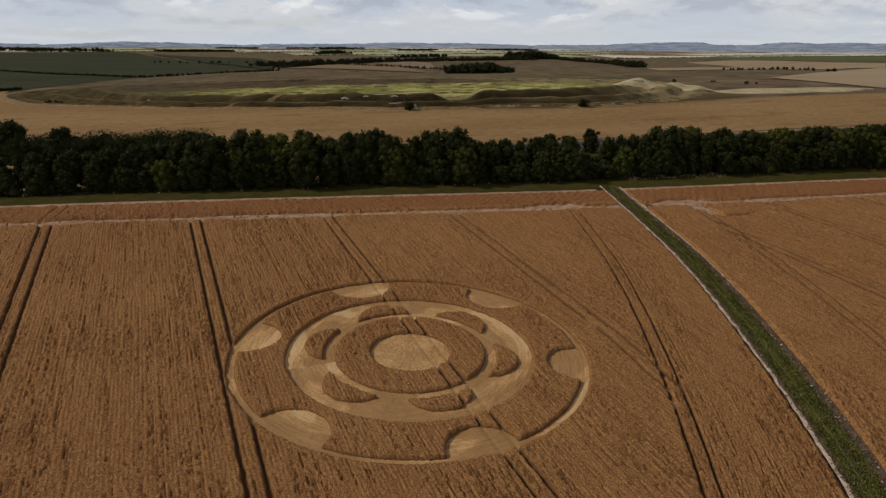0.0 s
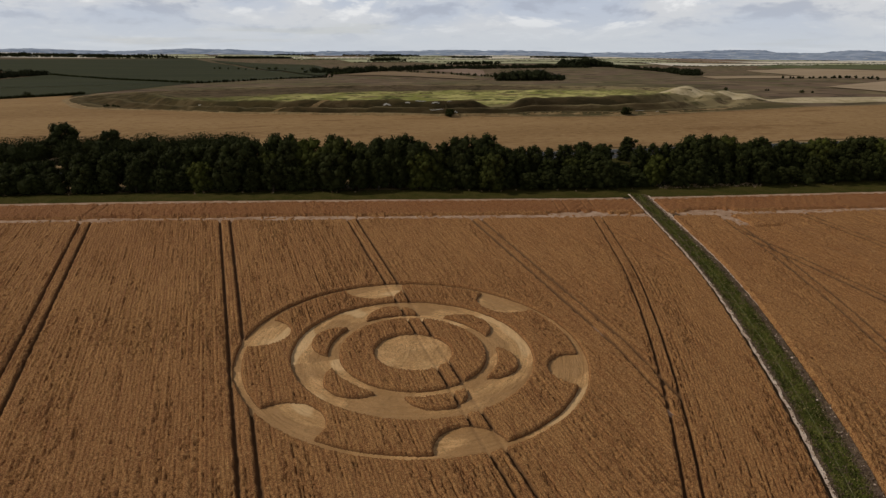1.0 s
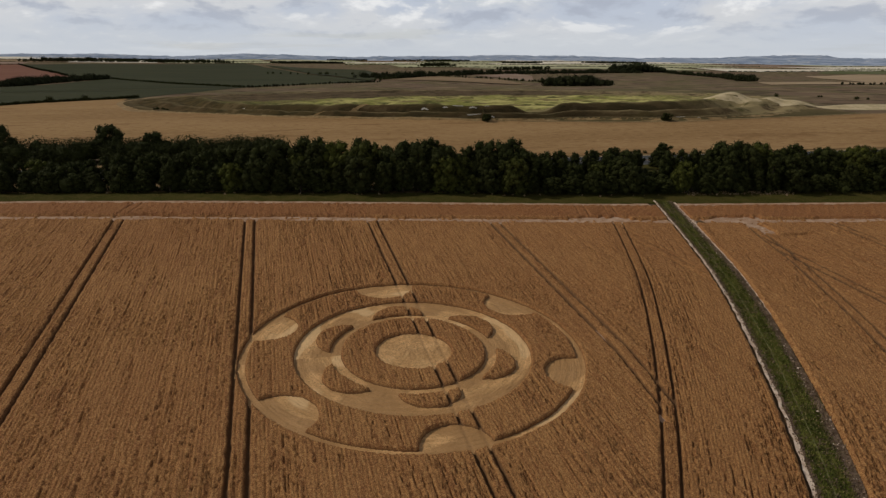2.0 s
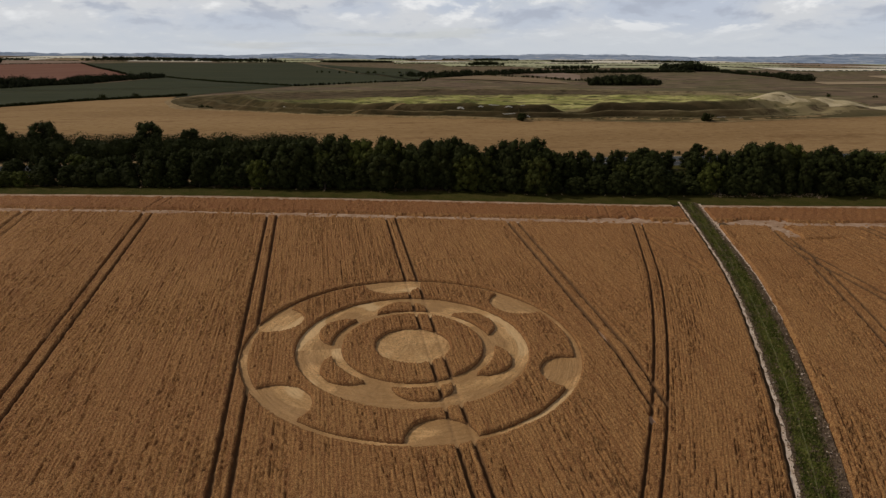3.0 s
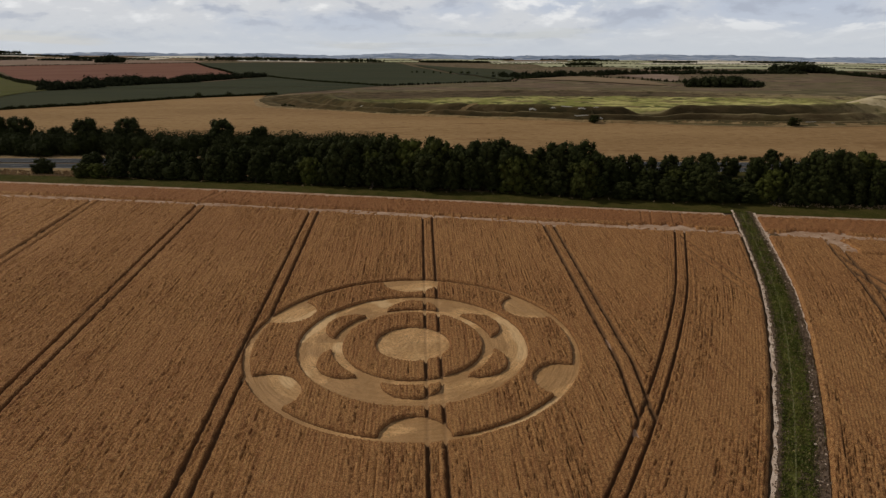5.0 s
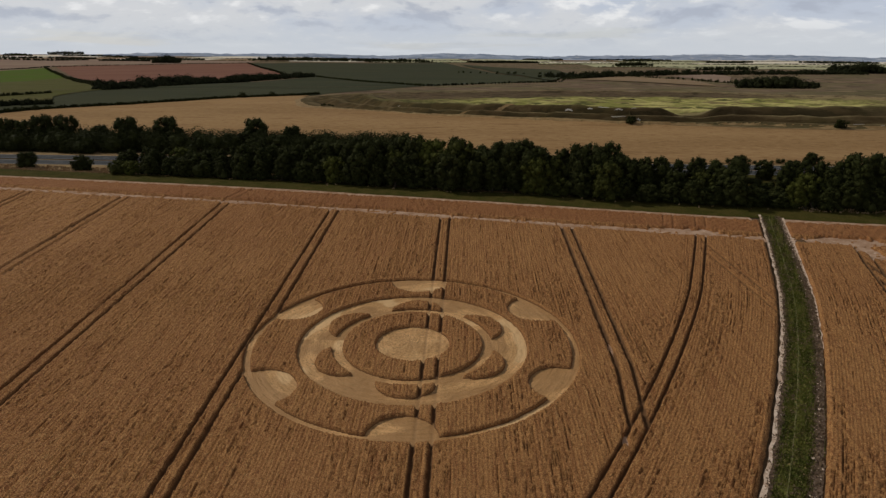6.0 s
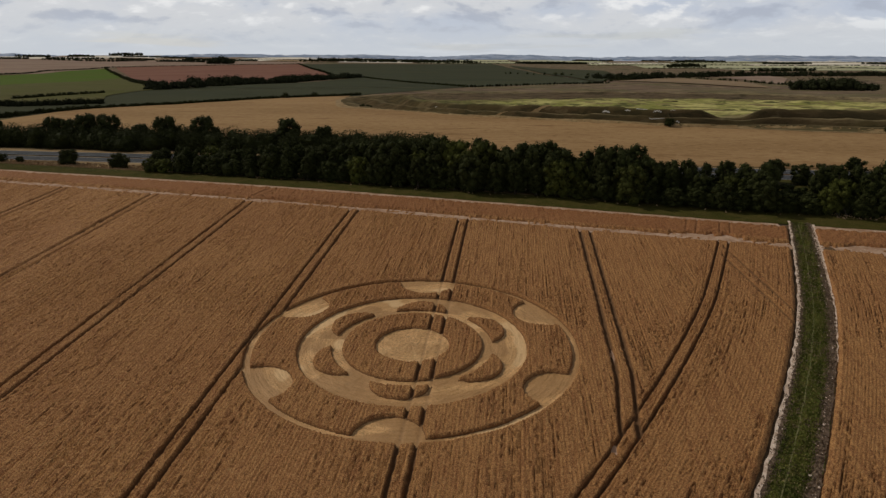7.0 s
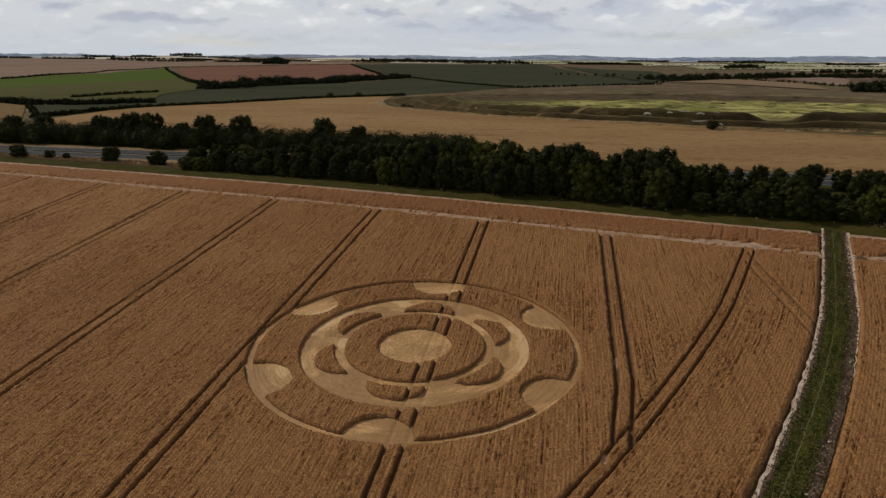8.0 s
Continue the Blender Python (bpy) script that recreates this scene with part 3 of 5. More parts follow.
def crop_height(x, y, side):
    """Height of the crop above the soil; side -1: the patterned field, +1: the field past the grass strip."""
    near, across = row_place(x, y, side)
    inside = np.minimum(near - (0.55 if side < 0 else 0.25), edge_y(x) - 2.3 - y)
    ragged = value_noise(x * 1.3, y * 1.3) - 0.5
    head = y - head_y(x)
    h = 0.56 + 0.07 * (value_noise(x / 2.5, y / 4) - 0.5)
    # drill rows with thin places
    pitch = np.where(head > 0.8, 0.66, 0.26)
    phase = np.where(head > 0.8, y + 0.17 * x, across + 62) / pitch
    row = np.floor(phase + 0.02)
    along = np.where(head > 0.8, x, y)
    h = h + 0.05 * (value_noise(row * 7, along / 0.8) - 0.5) + 0.045 * np.cos(np.where(head > 0.8, y + 0.17 * x, across) * 2 * math.pi / 0.40)
    gaps = value_noise(row * 5 + 90, along / 0.36)
    many = 0.55 * value_noise(row * 3 + 40, along / 7.0) + 0.45 * value_noise(across / 4 + 3, y / 13)
    cut = 1.0 - 0.62 * smooth(0.38, 0.76, many)
    whole = 1 - 0.8 * smooth(-0.9, -0.3, laid_depth(x, y)) if side < 0 else 1.0
    h = h - whole * np.where(head > 0.8, 0.16, 0.31) * smooth(cut, cut + 0.10, gaps) * smooth(0.5, 0.2, np.abs(phase + 0.02 - row - 0.5))
    dip = value_noise(x / 1.9 + 20, y / 2.6)
    h = h - 0.20 * smooth(0.88, 0.97, dip) * value_noise(x * 3.1, y * 2.6)
    # wheel tracks
    lines = []
    below = head < -1.0
    bend = 0.9 * smooth(-5, 0, head)
    if side < 0:
        curve = np.interp(y, (-40, -31, -15, 17, 42), (14.5, 14.4, 13.8, 12.8, 12.2))
        for t in TRAMS:
            for s in (-1, 1):
                left = near - (curve - GAUGE * s)
                ok = below & (left > -0.1) if t > 20 else below
                if t == -20.4:
                    ok = ok & (np.hypot(x - PATTERN[0], y - PATTERN[1]) > RING["outer"][0])
                join = -1.1 * smooth(6.0, 0.0, left) if t > 20 else 0.0
                lines.append((np.where(ok, x - t - join - (GAUGE + bend) * s - bend * 0.5, 9.0) * (0.68 if t > 20 else 1.0), 1.0))
        lines += [(np.where(below, near - curve - GAUGE * s, 9.0) * 1.15, 1.0) for s in (-1, 1)]
        lines += [(np.where(below & (near < 12.2), x - 49.3 - 0.1 * (39.7 - y) - GAUGE * s, 9.0), 0.85) for s in (-1, 1)]
        lines += [(np.where((head > 0) & (np.abs(x - t - head * 0.25) < 8), x - t - head * 0.25 - GAUGE * s, 9.0), 0.30) for s in (-1, 1) for t in (-44.7, 46.0, 52.0)]
    else:
        curve = np.interp(y, (-40, -18.6, 5.4, 30), (15.5, 14.3, 12.7, 11.5))
        lines += [(np.where(below, near - curve - GAUGE * s, 9.0) * 0.85, 1.0) for s in (-1, 1)]
        for t in (73.3, 95.2, 118.7, 142.0, 166.0):
            lines += [(np.where(below & (near > curve - 0.5), x - t - GAUGE * s, 9.0) * 0.62, 1.0) for s in (-1, 1)]
    # marks where the painted track shade goes, a little wider than the cut
    rut_shade = np.zeros(np.shape(x))
    for off, deep in lines:
        rut_shade = np.maximum(rut_shade, deep * (0.5 if side < 0 else 1.0) * smooth(-0.16, 0.02, 0.180 - np.abs(off) + 0.12 * ragged))
        h = h - deep * np.maximum(h - 0.03, 0) * smooth(-0.13, 0.07, 0.180 - np.abs(off) + 0.12 * ragged)
    if side < 0:
        d = laid_depth(x, y) + 0.06 * ragged
        h = h - (h + 0.12) * smooth(-0.11, 0.11, d)
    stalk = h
    d = np.maximum(1.42 - np.abs(head + 2.0) + 0.5 * ragged + 0.9 * (value_noise(x / 6, y / 6 + 11) - 0.5), patch_depth(x, y))
    left = 0.35 * smooth(0.72, 0.88, value_noise(x * 1.7 + 5, y * 1.7))
    h = h - (h + 0.12 - left) * smooth(-0.35, 0.20, d)
    h = h - (h + 0.15) * smooth(0.45, -0.12, inside + 0.16 * ragged)
    return h, inside, stalk, rut_shade


def wheat(name, xs, ys, side, label, bent=False):
    """A stretch of crop; bent: xs are distances from the grass strip, so that the rows follow it."""
    X, Y = np.meshgrid(xs, ys)
    if bent:
        X = strip_x(Y) - X if side < 0 else strip_x(Y) + strip_wide(Y) + X
    near = row_place(X, Y, side)[0]
    mine = near < (15.7 if side < 0 else 13.1) if bent else near > (15.5 if side < 0 else 12.9)
    h, inside, stalk, rut_shade = crop_height(X, Y, side)
    rough = np.random.RandomState(3).rand(*X.shape) - 0.5
    combed = sum(np.roll(np.random.RandomState(4).rand(*X.shape) - 0.5, k, 0) for k in range(5)) * 0.45
    z = land_z(X, Y) + h + (0.11 * rough + 0.055 * combed) * (h > 0.25)
    keep = (inside > -1.2) & mine
    keep = keep[:-1, :-1] | keep[1:, 1:]
    low = h < -0.09
    keep &= ~(low[:-1, :-1] & low[1:, 1:] & low[:-1, 1:] & low[1:, :-1])
    return put(name, grid_mesh(name, X, ys, z, keep, {"shade_height": stalk, "rut_shade": rut_shade}), CROP, label, "wheat", "stuff")


soil_x, soil_y = steps((-260, -120, 8), (-120, 240, 3)), steps((-140, 95, 3))
SX, SY = np.meshgrid(soil_x, soil_y)
keep = (SY < edge_y(SX) + 1)
put("field_soil", grid_mesh("field_soil", soil_x, soil_y, land_z(SX, SY) - 0.04, keep[:-1, :-1] & keep[1:, 1:] & keep[1:, :-1] & keep[:-1, 1:]), SOIL, "brown soil under the ripe wheat", "soil")
wheat("wheat_field", steps((-260, -130, 1.2), (-130, -62, 0.26), (-62, 62, 0.13), (62, 75, 0.2)),
      steps((-130, -46, 0.9), (-46, -24, 0.30), (-24, 22, 0.21), (22, 70, 0.33), (70, 110, 0.5)), -1,
      "ripe red-brown wheat with wheel tracks and drill rows")
wheat("wheat_field", steps((-1.3, 15.9, 0.13))[::-1], steps((-130, -46, 0.9), (-46, -24, 0.24), (-24, 22, 0.22), (22, 62, 0.33)), -1,
      "ripe red-brown wheat in curved rows beside the grass strip", True)
wheat("wheat_field", steps((-1.3, 13.3, 0.13)), steps((-130, -46, 1.2), (-46, 10, 0.24), (10, 62, 0.35)), 1,
      "ripe brown wheat in curved rows beside the grass strip", True)
wheat("wheat_field", steps((-20, 26, 0.5), (26, 82, 0.13), (82, 110, 0.22), (110, 240, 0.6)), steps((-130, -46, 1.2), (-46, 10, 0.24), (10, 62, 0.35)), 1,
      "ripe brown wheat beyond the grass strip")

# the flattened pattern
fx, fy = steps((-21.6, 22.0, 0.16)), steps((-22.6, 21.0, 0.16))
FX, FY = np.meshgrid(fx, fy)
d = laid_depth(FX, FY)
lay = 0.05 + 0.08 * value_noise(np.hypot(FX, FY) * 2.2, np.arctan2(FY, FX) * 14) + 0.05 * np.random.RandomState(5).rand(*FX.shape)
lay = lay - 0.05 * smooth(0.35, 0.15, np.minimum(np.abs(FX - 2.8 - GAUGE), np.abs(FX - 2.8 + GAUGE)))
keep = d > -0.25
keep = keep[:-1, :-1] | keep[1:, 1:] | keep[1:, :-1] | keep[:-1, 1:]
put("flattened_wheat", grid_mesh("flattened_wheat", fx, fy, land_z(FX, FY) + lay, keep), LAID,
    "pale flattened wheat lying in rings, discs and crescents", "crop circle", "stuff")

# bare chalky patches at the headland
for px, py, rx, ry in PATCHES:
    cx, cy = steps((px - rx * 1.5 - 0.6, px + rx * 1.5 + 0.6, 0.3)), steps((py - ry * 1.5 - 0.6, py + ry * 1.5 + 0.6, 0.3))
    CX, CY = np.meshgrid(cx, cy)
    keep = patch_depth(CX, CY) > -0.35
    keep = keep[:-1, :-1] & keep[1:, 1:]
    if keep.any():
        put("chalk_patch", grid_mesh("chalk_patch", cx, cy, land_z(CX, CY) + 0.035 + 0.04 * value_noise(CX, CY), keep), CHALK, "bare pale chalky patch worn into the wheat", "soil")


def ribbon(name, mat, label, category, centre, wide, span, step, lift=0.03, cross=6, rag=0.0, seed=0, along="x"):
    """A draped band: centre(t) and wide(t) over t, running along x or y, with ragged sides."""
    t = np.arange(span[0], span[1] + step, step)
    u = np.linspace(-0.5, 0.5, cross)
    c, w = np.broadcast_to(centre(t), t.shape), np.broadcast_to(wide(t), t.shape)
    side = c[:, None] + (w * (1 + rag * (value_noise(t / 2.3 + seed, t * 0 + 7) - 0.5)))[:, None] * u[None, :]
    side = side + rag * 0.5 * (value_noise(side * 0.9 + seed, np.broadcast_to(t[:, None] / 1.4, side.shape)) - 0.5)
    x, y = (np.broadcast_to(t[:, None], side.shape), side) if along == "x" else (side, np.broadcast_to(t[:, None], side.shape))
    z = land_z(x, y) + lift
    verts = np.stack([x, y, z], -1).reshape(-1, 3)
    k = np.arange(len(verts)).reshape(side.shape)
    q = np.stack([k[:-1, :-1], k[1:, :-1], k[1:, 1:], k[:-1, 1:]], -1).reshape(-1, 4)
    return put(name, raw_mesh(name, verts, q), mat, label, category)


ribbon("verge", GRASS, "green grass verge between the wheat and the trees", "grass", lambda x: edge_y(x) + 4.2, lambda x: 8.4, (-300, 260), 1.0, 0.08, 10, 0.1, 14)
ribbon("dry_verge", DRY, "dry tan grass between the verge and the road", "grass", lambda x: (edge_y(x) + 8.0 + road_y(x) - 8.6) / 2, lambda x: np.maximum(road_y(x) - 8.6 - edge_y(x) - 8.0, 0.1), (-190, 30), 1.5, 0.04, 12)
ribbon("verge", GRASS, "green grass between the trees and the road", "grass", lambda x: (edge_y(x) + 8.0 + road_y(x) - 8.6) / 2, lambda x: np.maximum(road_y(x) - 8.6 - edge_y(x) - 8.0, 0.1), (31.5, 260), 1.5, 0.04, 12)
ribbon("dry_verge", DRY, "dry tan grass beyond the road", "grass", lambda x: road_y(x) + 12.0, lambda x: 7.0, (-300, 260), 3, 0.05, 6)
ribbon("field_track", DRY, "pale dry track along the foot of the fort and the downs", "track", lambda x: np.interp(x, (78, 102, 126, 150, 160, 192, 216, 231, 263, 331, 370, 520), (205.6, 203.4, 197.2, 194.8, 193.9, 198, 201.5, 202.5, 207, 207.5, 207, 206)) + 0.8, lambda x: 2.0, (79, 520), 3, 0.38, 3, 0.3, 5)
ribbon("grass_strip", STRIP, "green grass strip with worn wheel marks between two wheat fields", "grass", lambda y: strip_x(y) + strip_wide(y) / 2, lambda y: strip_wide(y) + 0.1, (-130, 60.5), 0.4, 0.06, 14, 0.08, 4, "y")
ribbon("chalk_edge", CHALK_PALE, "pale crumbled chalk along the grass strip", "soil", lambda y: strip_x(y) - 0.06, lambda y: 0.50, (-130, 58), 0.25, 0.09, 6, 0.6, 9, "y")
ribbon("stem_litter", LITTER, "narrow brown litter of dead stems beside the chalk", "soil", lambda y: strip_x(y) + strip_wide(y) * 0.07, lambda y: strip_wide(y) * 0.13, (-130, 56), 0.4, 0.085, 4, 0.5, 61, "y")
ribbon("worn_line", PALE_GRASS, "pale worn wheel line along the grass strip", "track", lambda y: strip_x(y) + strip_wide(y) * 0.40, lambda y: 0.15, (-130, 56), 0.5, 0.11, 3, 0.3, 41, "y")
ribbon("stem_litter", LITTER, "pinkish brown litter of dead stems along the strip", "soil", lambda y: strip_x(y) + strip_wide(y) * 0.90, lambda y: strip_wide(y) * 0.24, (-130, 56), 0.4, 0.085, 5, 0.4, 51, "y")
ribbon("chalk_edge", CHALK_PALE, "narrow pale chalky soil along the grass strip", "soil", lambda y: strip_x(y) + strip_wide(y) + 0.15, lambda y: np.interp(y, (-20, 20, 40), (0.0, 0.30, 1.0)), (0, 56), 0.25, 0.09, 4, 0.5, 19, "y")
ribbon("chalk_track", CHALK, "pale chalky wheel track along the headland", "track", lambda x: head_y(x) - 1.9, lambda x: 4.0, (-260, 62.5), 0.5, 0.05, 6, 0.25, 2)
ribbon("chalk_track", CHALK, "pale chalky wheel track along the headland", "track", lambda x: head_y(x) - 1.9, lambda x: 4.0, (69.5, 240), 0.5, 0.05, 6, 0.25, 2)
ribbon("chalk_edge", CHALK, "pale bare edge of the wheat beside the verge", "soil", lambda x: edge_y(x) - 1.25, lambda x: 2.9, (-260, 64.5), 0.5, 0.06, 5, 0.1, 31)
ribbon("chalk_edge", CHALK, "pale bare edge of the wheat beside the verge", "soil", lambda x: edge_y(x) - 1.25, lambda x: 2.9, (69.5, 240), 0.5, 0.06, 5, 0.1, 31)

# road: two carriageways with painted lines
for off in (-5.0, 5.0):
    ribbon("carriageway", ASPHALT, "grey asphalt carriageway of the main road", "road", lambda x: road_y(x) + off, lambda x: 7.6, (-400, 400), 4, 0.08, 6)
    for o in (-3.3, 3.3):
        ribbon("edge_line", WHITE, "solid white edge line painted on the road", "road marking", lambda x: road_y(x) + off + o, lambda x: 0.22, (-400, 400), 4, 0.10, 2)


def lane_dashes(off, label):
    """Short painted strokes down the middle of a carriageway."""
    x = np.arange(-390.0, 390.0, 9.0)
    verts = np.stack([np.stack([x + a, road_y(x + a) + off + b], -1) for a, b in ((0, -0.08), (3.0, -0.08), (3.0, 0.08), (0, 0.08))], 1).reshape(-1, 2)
    z = land_z(verts[:, 0], verts[:, 1]) + 0.11
    me = raw_mesh("lane_dashes", np.concatenate([verts, z[:, None]], 1), np.arange(4 * len(x)).reshape(-1, 4))
    return put("lane_dashes", me, WHITE, label, "road marking")


lane_dashes(-5.0, "broken white lane line painted on the near carriageway")
lane_dashes(5.0, "broken white lane line painted on the far carriageway")

# ---- trees ----
def part(name, me, mat, parent, label=""):
    ob = new(name, me)
    if not me.materials:
        me.materials.append(mat)
    ob.parent = parent
    return tagged(ob, label)


def tube(verts, quads, a, b, ra, rb, sides=6):
    a, b = np.array(a, float), np.array(b, float)
    d = (b - a) / np.linalg.norm(b - a)
    u = np.cross(d, (0.3, 0.9, 0.2))
    u /= np.linalg.norm(u)
    v = np.cross(d, u)
    k = len(verts)
    for p, r in ((a, ra), (b, rb)):
        for i in range(sides):
            t = 2 * math.pi * i / sides
            verts.append(p + r * (math.cos(t) * u + math.sin(t) * v))
    for i in range(sides):
        j = (i + 1) % sides
        quads.append((k + i, k + j, k + sides + j, k + sides + i))


def leaf_cloud(rs, lobes, count, size, stray=0.11):
    """Leaf sprays over the shells of round lobes (x, y, z, radius, flatness)."""
    lobes = np.array(lobes)
    area = lobes[:, 3] ** 2
    pick = rs.choice(len(lobes), count, p=area / area.sum())
    way = rs.normal(size=(count, 3))
    way /= np.linalg.norm(way, axis=1)[:, None]
    depth = 1 - 0.55 * rs.rand(count) ** 2 + stray * rs.rand(count) ** 3
    rad = lobes[pick, 3] * depth
    mid = lobes[pick, :3] + way * rad[:, None] * np.stack([np.ones(count), np.ones(count), lobes[pick, 4]], 1)
    face = way + 0.9 * rs.normal(size=(count, 3)) + (0, 0, 0.4)
    face /= np.linalg.norm(face, axis=1)[:, None]
    u = np.cross(face, rs.normal(size=(count, 3)))
    u /= np.linalg.norm(u, axis=1)[:, None]
    v = np.cross(face, u)
    s = size * (0.6 + 0.8 * rs.rand(count))[:, None]
    p = np.stack([mid - u * s, mid + v * s * 0.55 - u * s * 0.1, mid + u * s * 0.9 - v * s * 0.45], 1)
    return p.reshape(-1, 3), np.arange(count * 3).reshape(-1, 3)


def lumps(rs, lobes, shrink=0.66, n=7, m=5):
    """Dark inner mass of a crown: bumpy closed shells."""
    verts, quads = [], []
    for x, y, z, r, f in lobes:
        k = len(verts)
        for j in range(m + 1):
            th = math.pi * j / m
            for i in range(n):
                ph = 2 * math.pi * i / n
                q = r * shrink * (0.75 + 0.5 * rs.rand())
                verts.append((x + q * math.sin(th) * math.cos(ph), y + q * math.sin(th) * math.sin(ph), z + q * f * math.cos(th)))
        for j in range(m):
            for i in range(n):
                i2 = (i + 1) % n
                quads.append((k + j * n + i, k + (j + 1) * n + i, k + (j + 1) * n + i2))
                quads.append((k + j * n + i, k + (j + 1) * n + i2, k + j * n + i2))
    return np.array(verts), np.array(quads)


def tree_parts(seed, high, wide, skirt, leaves, size, lobe_count):
    """Meshes of a tree: trunk with limbs, crown of leaf sprays."""
    rs = np.random.RandomState(seed)
    lobes = []
    for k in range(lobe_count):
        f = (k + 0.5) / lobe_count
        z = skirt + (high - skirt) * (0.10 + 0.82 * f)
        spread = wide * 0.5 * math.sqrt(max(0.12, 1.0 - ((f - 0.45) / 0.66) ** 2))
        spread *= 1 - (0.38 if seed % 2 else 0.0) * f
        a = k * 2.4 + rs.rand()
        r = wide * (0.07 + 0.12 * rs.rand()) * (1.15 - 0.4 * f)
        q = max(spread - r * 0.6, 0) * (0.45 + 0.55 * rs.rand())
        lobes.append((q * math.cos(a), q * math.sin(a), min(z, high - r * 0.9), r, 0.8 + 0.35 * rs.rand()))
    lobes.append((0.0, 0.0, skirt + (high - skirt) * 0.42, wide * 0.30, 1.25))
    lobes.append((wide * 0.04, 0.0, high - wide * 0.13, wide * 0.11, 1.25))
    verts, quads = [], []
    tube(verts, quads, (0, 0, -0.3), (0.1, 0.05, high * 0.45), high * 0.028, high * 0.016, 8)
    tube(verts, quads, (0.1, 0.05, high * 0.45), (0.0, 0.1, high * 0.85), high * 0.016, high * 0.005)
    for x, y, z, r, f in lobes[::2]:
        z0 = max(0.18 * high, z - 0.25 * high)
        tube(verts, quads, (0.05, 0.03, z0), (x, y, z), high * 0.009, high * 0.003, 5)
    trunk = raw_mesh("trunk", np.array(verts), np.array(quads))
    lv, lq = leaf_cloud(rs, lobes, leaves, size)
    iv, iq = lumps(rs, lobes)
    crown = raw_mesh("crown", np.concatenate([iv, lv]), np.concatenate([iq, lq + len(iv)]))
    return trunk, crown


def make_tree(name, seed, high, wide, skirt, leaves, size, lobe_count, leaf, label, category="tree"):
    ob = new(name)
    trunk, crown = tree_parts(seed, high, wide, skirt, leaves, size, lobe_count)
    part("trunk", trunk, BARK, ob)
    part("crown", crown, leaf, ob)
    return tagged(ob, label, category)


def stand(ob, x, y, scale, turn, squash=1.0, sink=0.0):
    """The matrix that plants a thing on the land."""
    return Matrix.Translation((x, y, float(land_z(x, y)) - sink)) @ Matrix.Rotation(turn, 4, "Z") @ Matrix.Diagonal((scale, scale, scale * squash, 1))


TREE_KINDS = [
    ("tree", 11, 11.5, 9.2, 0.5, 4900, 0.28, 40, LEAF, "tall dark green broadleaved tree in the roadside belt"),
    ("tree", 12, 10.0, 9.6, 0.4, 5100, 0.28, 44, LEAF, "broad dark green tree with foliage down to the grass"),
    ("tree", 13, 12.5, 7.6, 0.8, 4200, 0.28, 36, LEAF, "narrow tall dark green tree in the roadside belt"),
    ("tree", 14, 9.0, 9.0, 0.3, 4500, 0.28, 38, LEAF_LIGHT, "yellowish green maple-like tree in the roadside belt"),
    ("tree", 15, 10.5, 8.6, 0.4, 4700, 0.28, 40, LEAF, "dark green tree with an uneven crown"),
    ("bush", 16, 4.0, 5.0, 0.1, 2800, 0.18, 22, LEAF, "dense dark green bush on the verge"),
]


def plant(kind, spots, group):
    name, seed, high, wide, skirt, leaves, size, lobe_count, leaf, label = TREE_KINDS[kind]
    first = None
    for x, y, scale, turn, squash in spots:
        m = stand(None, x, y, scale, turn, squash, 0.05)
        if first is None:
            first = make_tree(name, seed, high, wide, skirt, leaves, size, lobe_count, leaf, label, "bush" if name == "bush" else "tree")
            tagged(first, group=group)
            first.matrix_basis = m
        else:
            ob = copy_thing(first, Matrix())
            ob.matrix_basis = m


SKY_X = (-82, -58, -45, -38, -24.5, -22, -14, -8, -4, 4.3, 9.5, 14, 21, 26.4, 31, 36.6, 39.5, 42.7, 47, 52, 58, 62, 65.2, 67.4, 71, 74.5, 79, 84.6, 93.3, 98.4, 103, 108.6, 117, 129, 146, 230)
SKY_H = (7.0, 7.5, 9.5, 8.8, 9.6, 10.9, 11.8, 11.8, 11.3, 12.6, 10.6, 10.9, 12.4, 10.0, 10.4, 12.5, 12.3, 8.6, 8.8, 9.4, 9.2, 8.8, 10.3, 8.7, 6.8, 6.4, 9.5, 9.0, 10.9, 10.7, 9.1, 10.0, 9.4, 9.6, 9.8, 9.8)


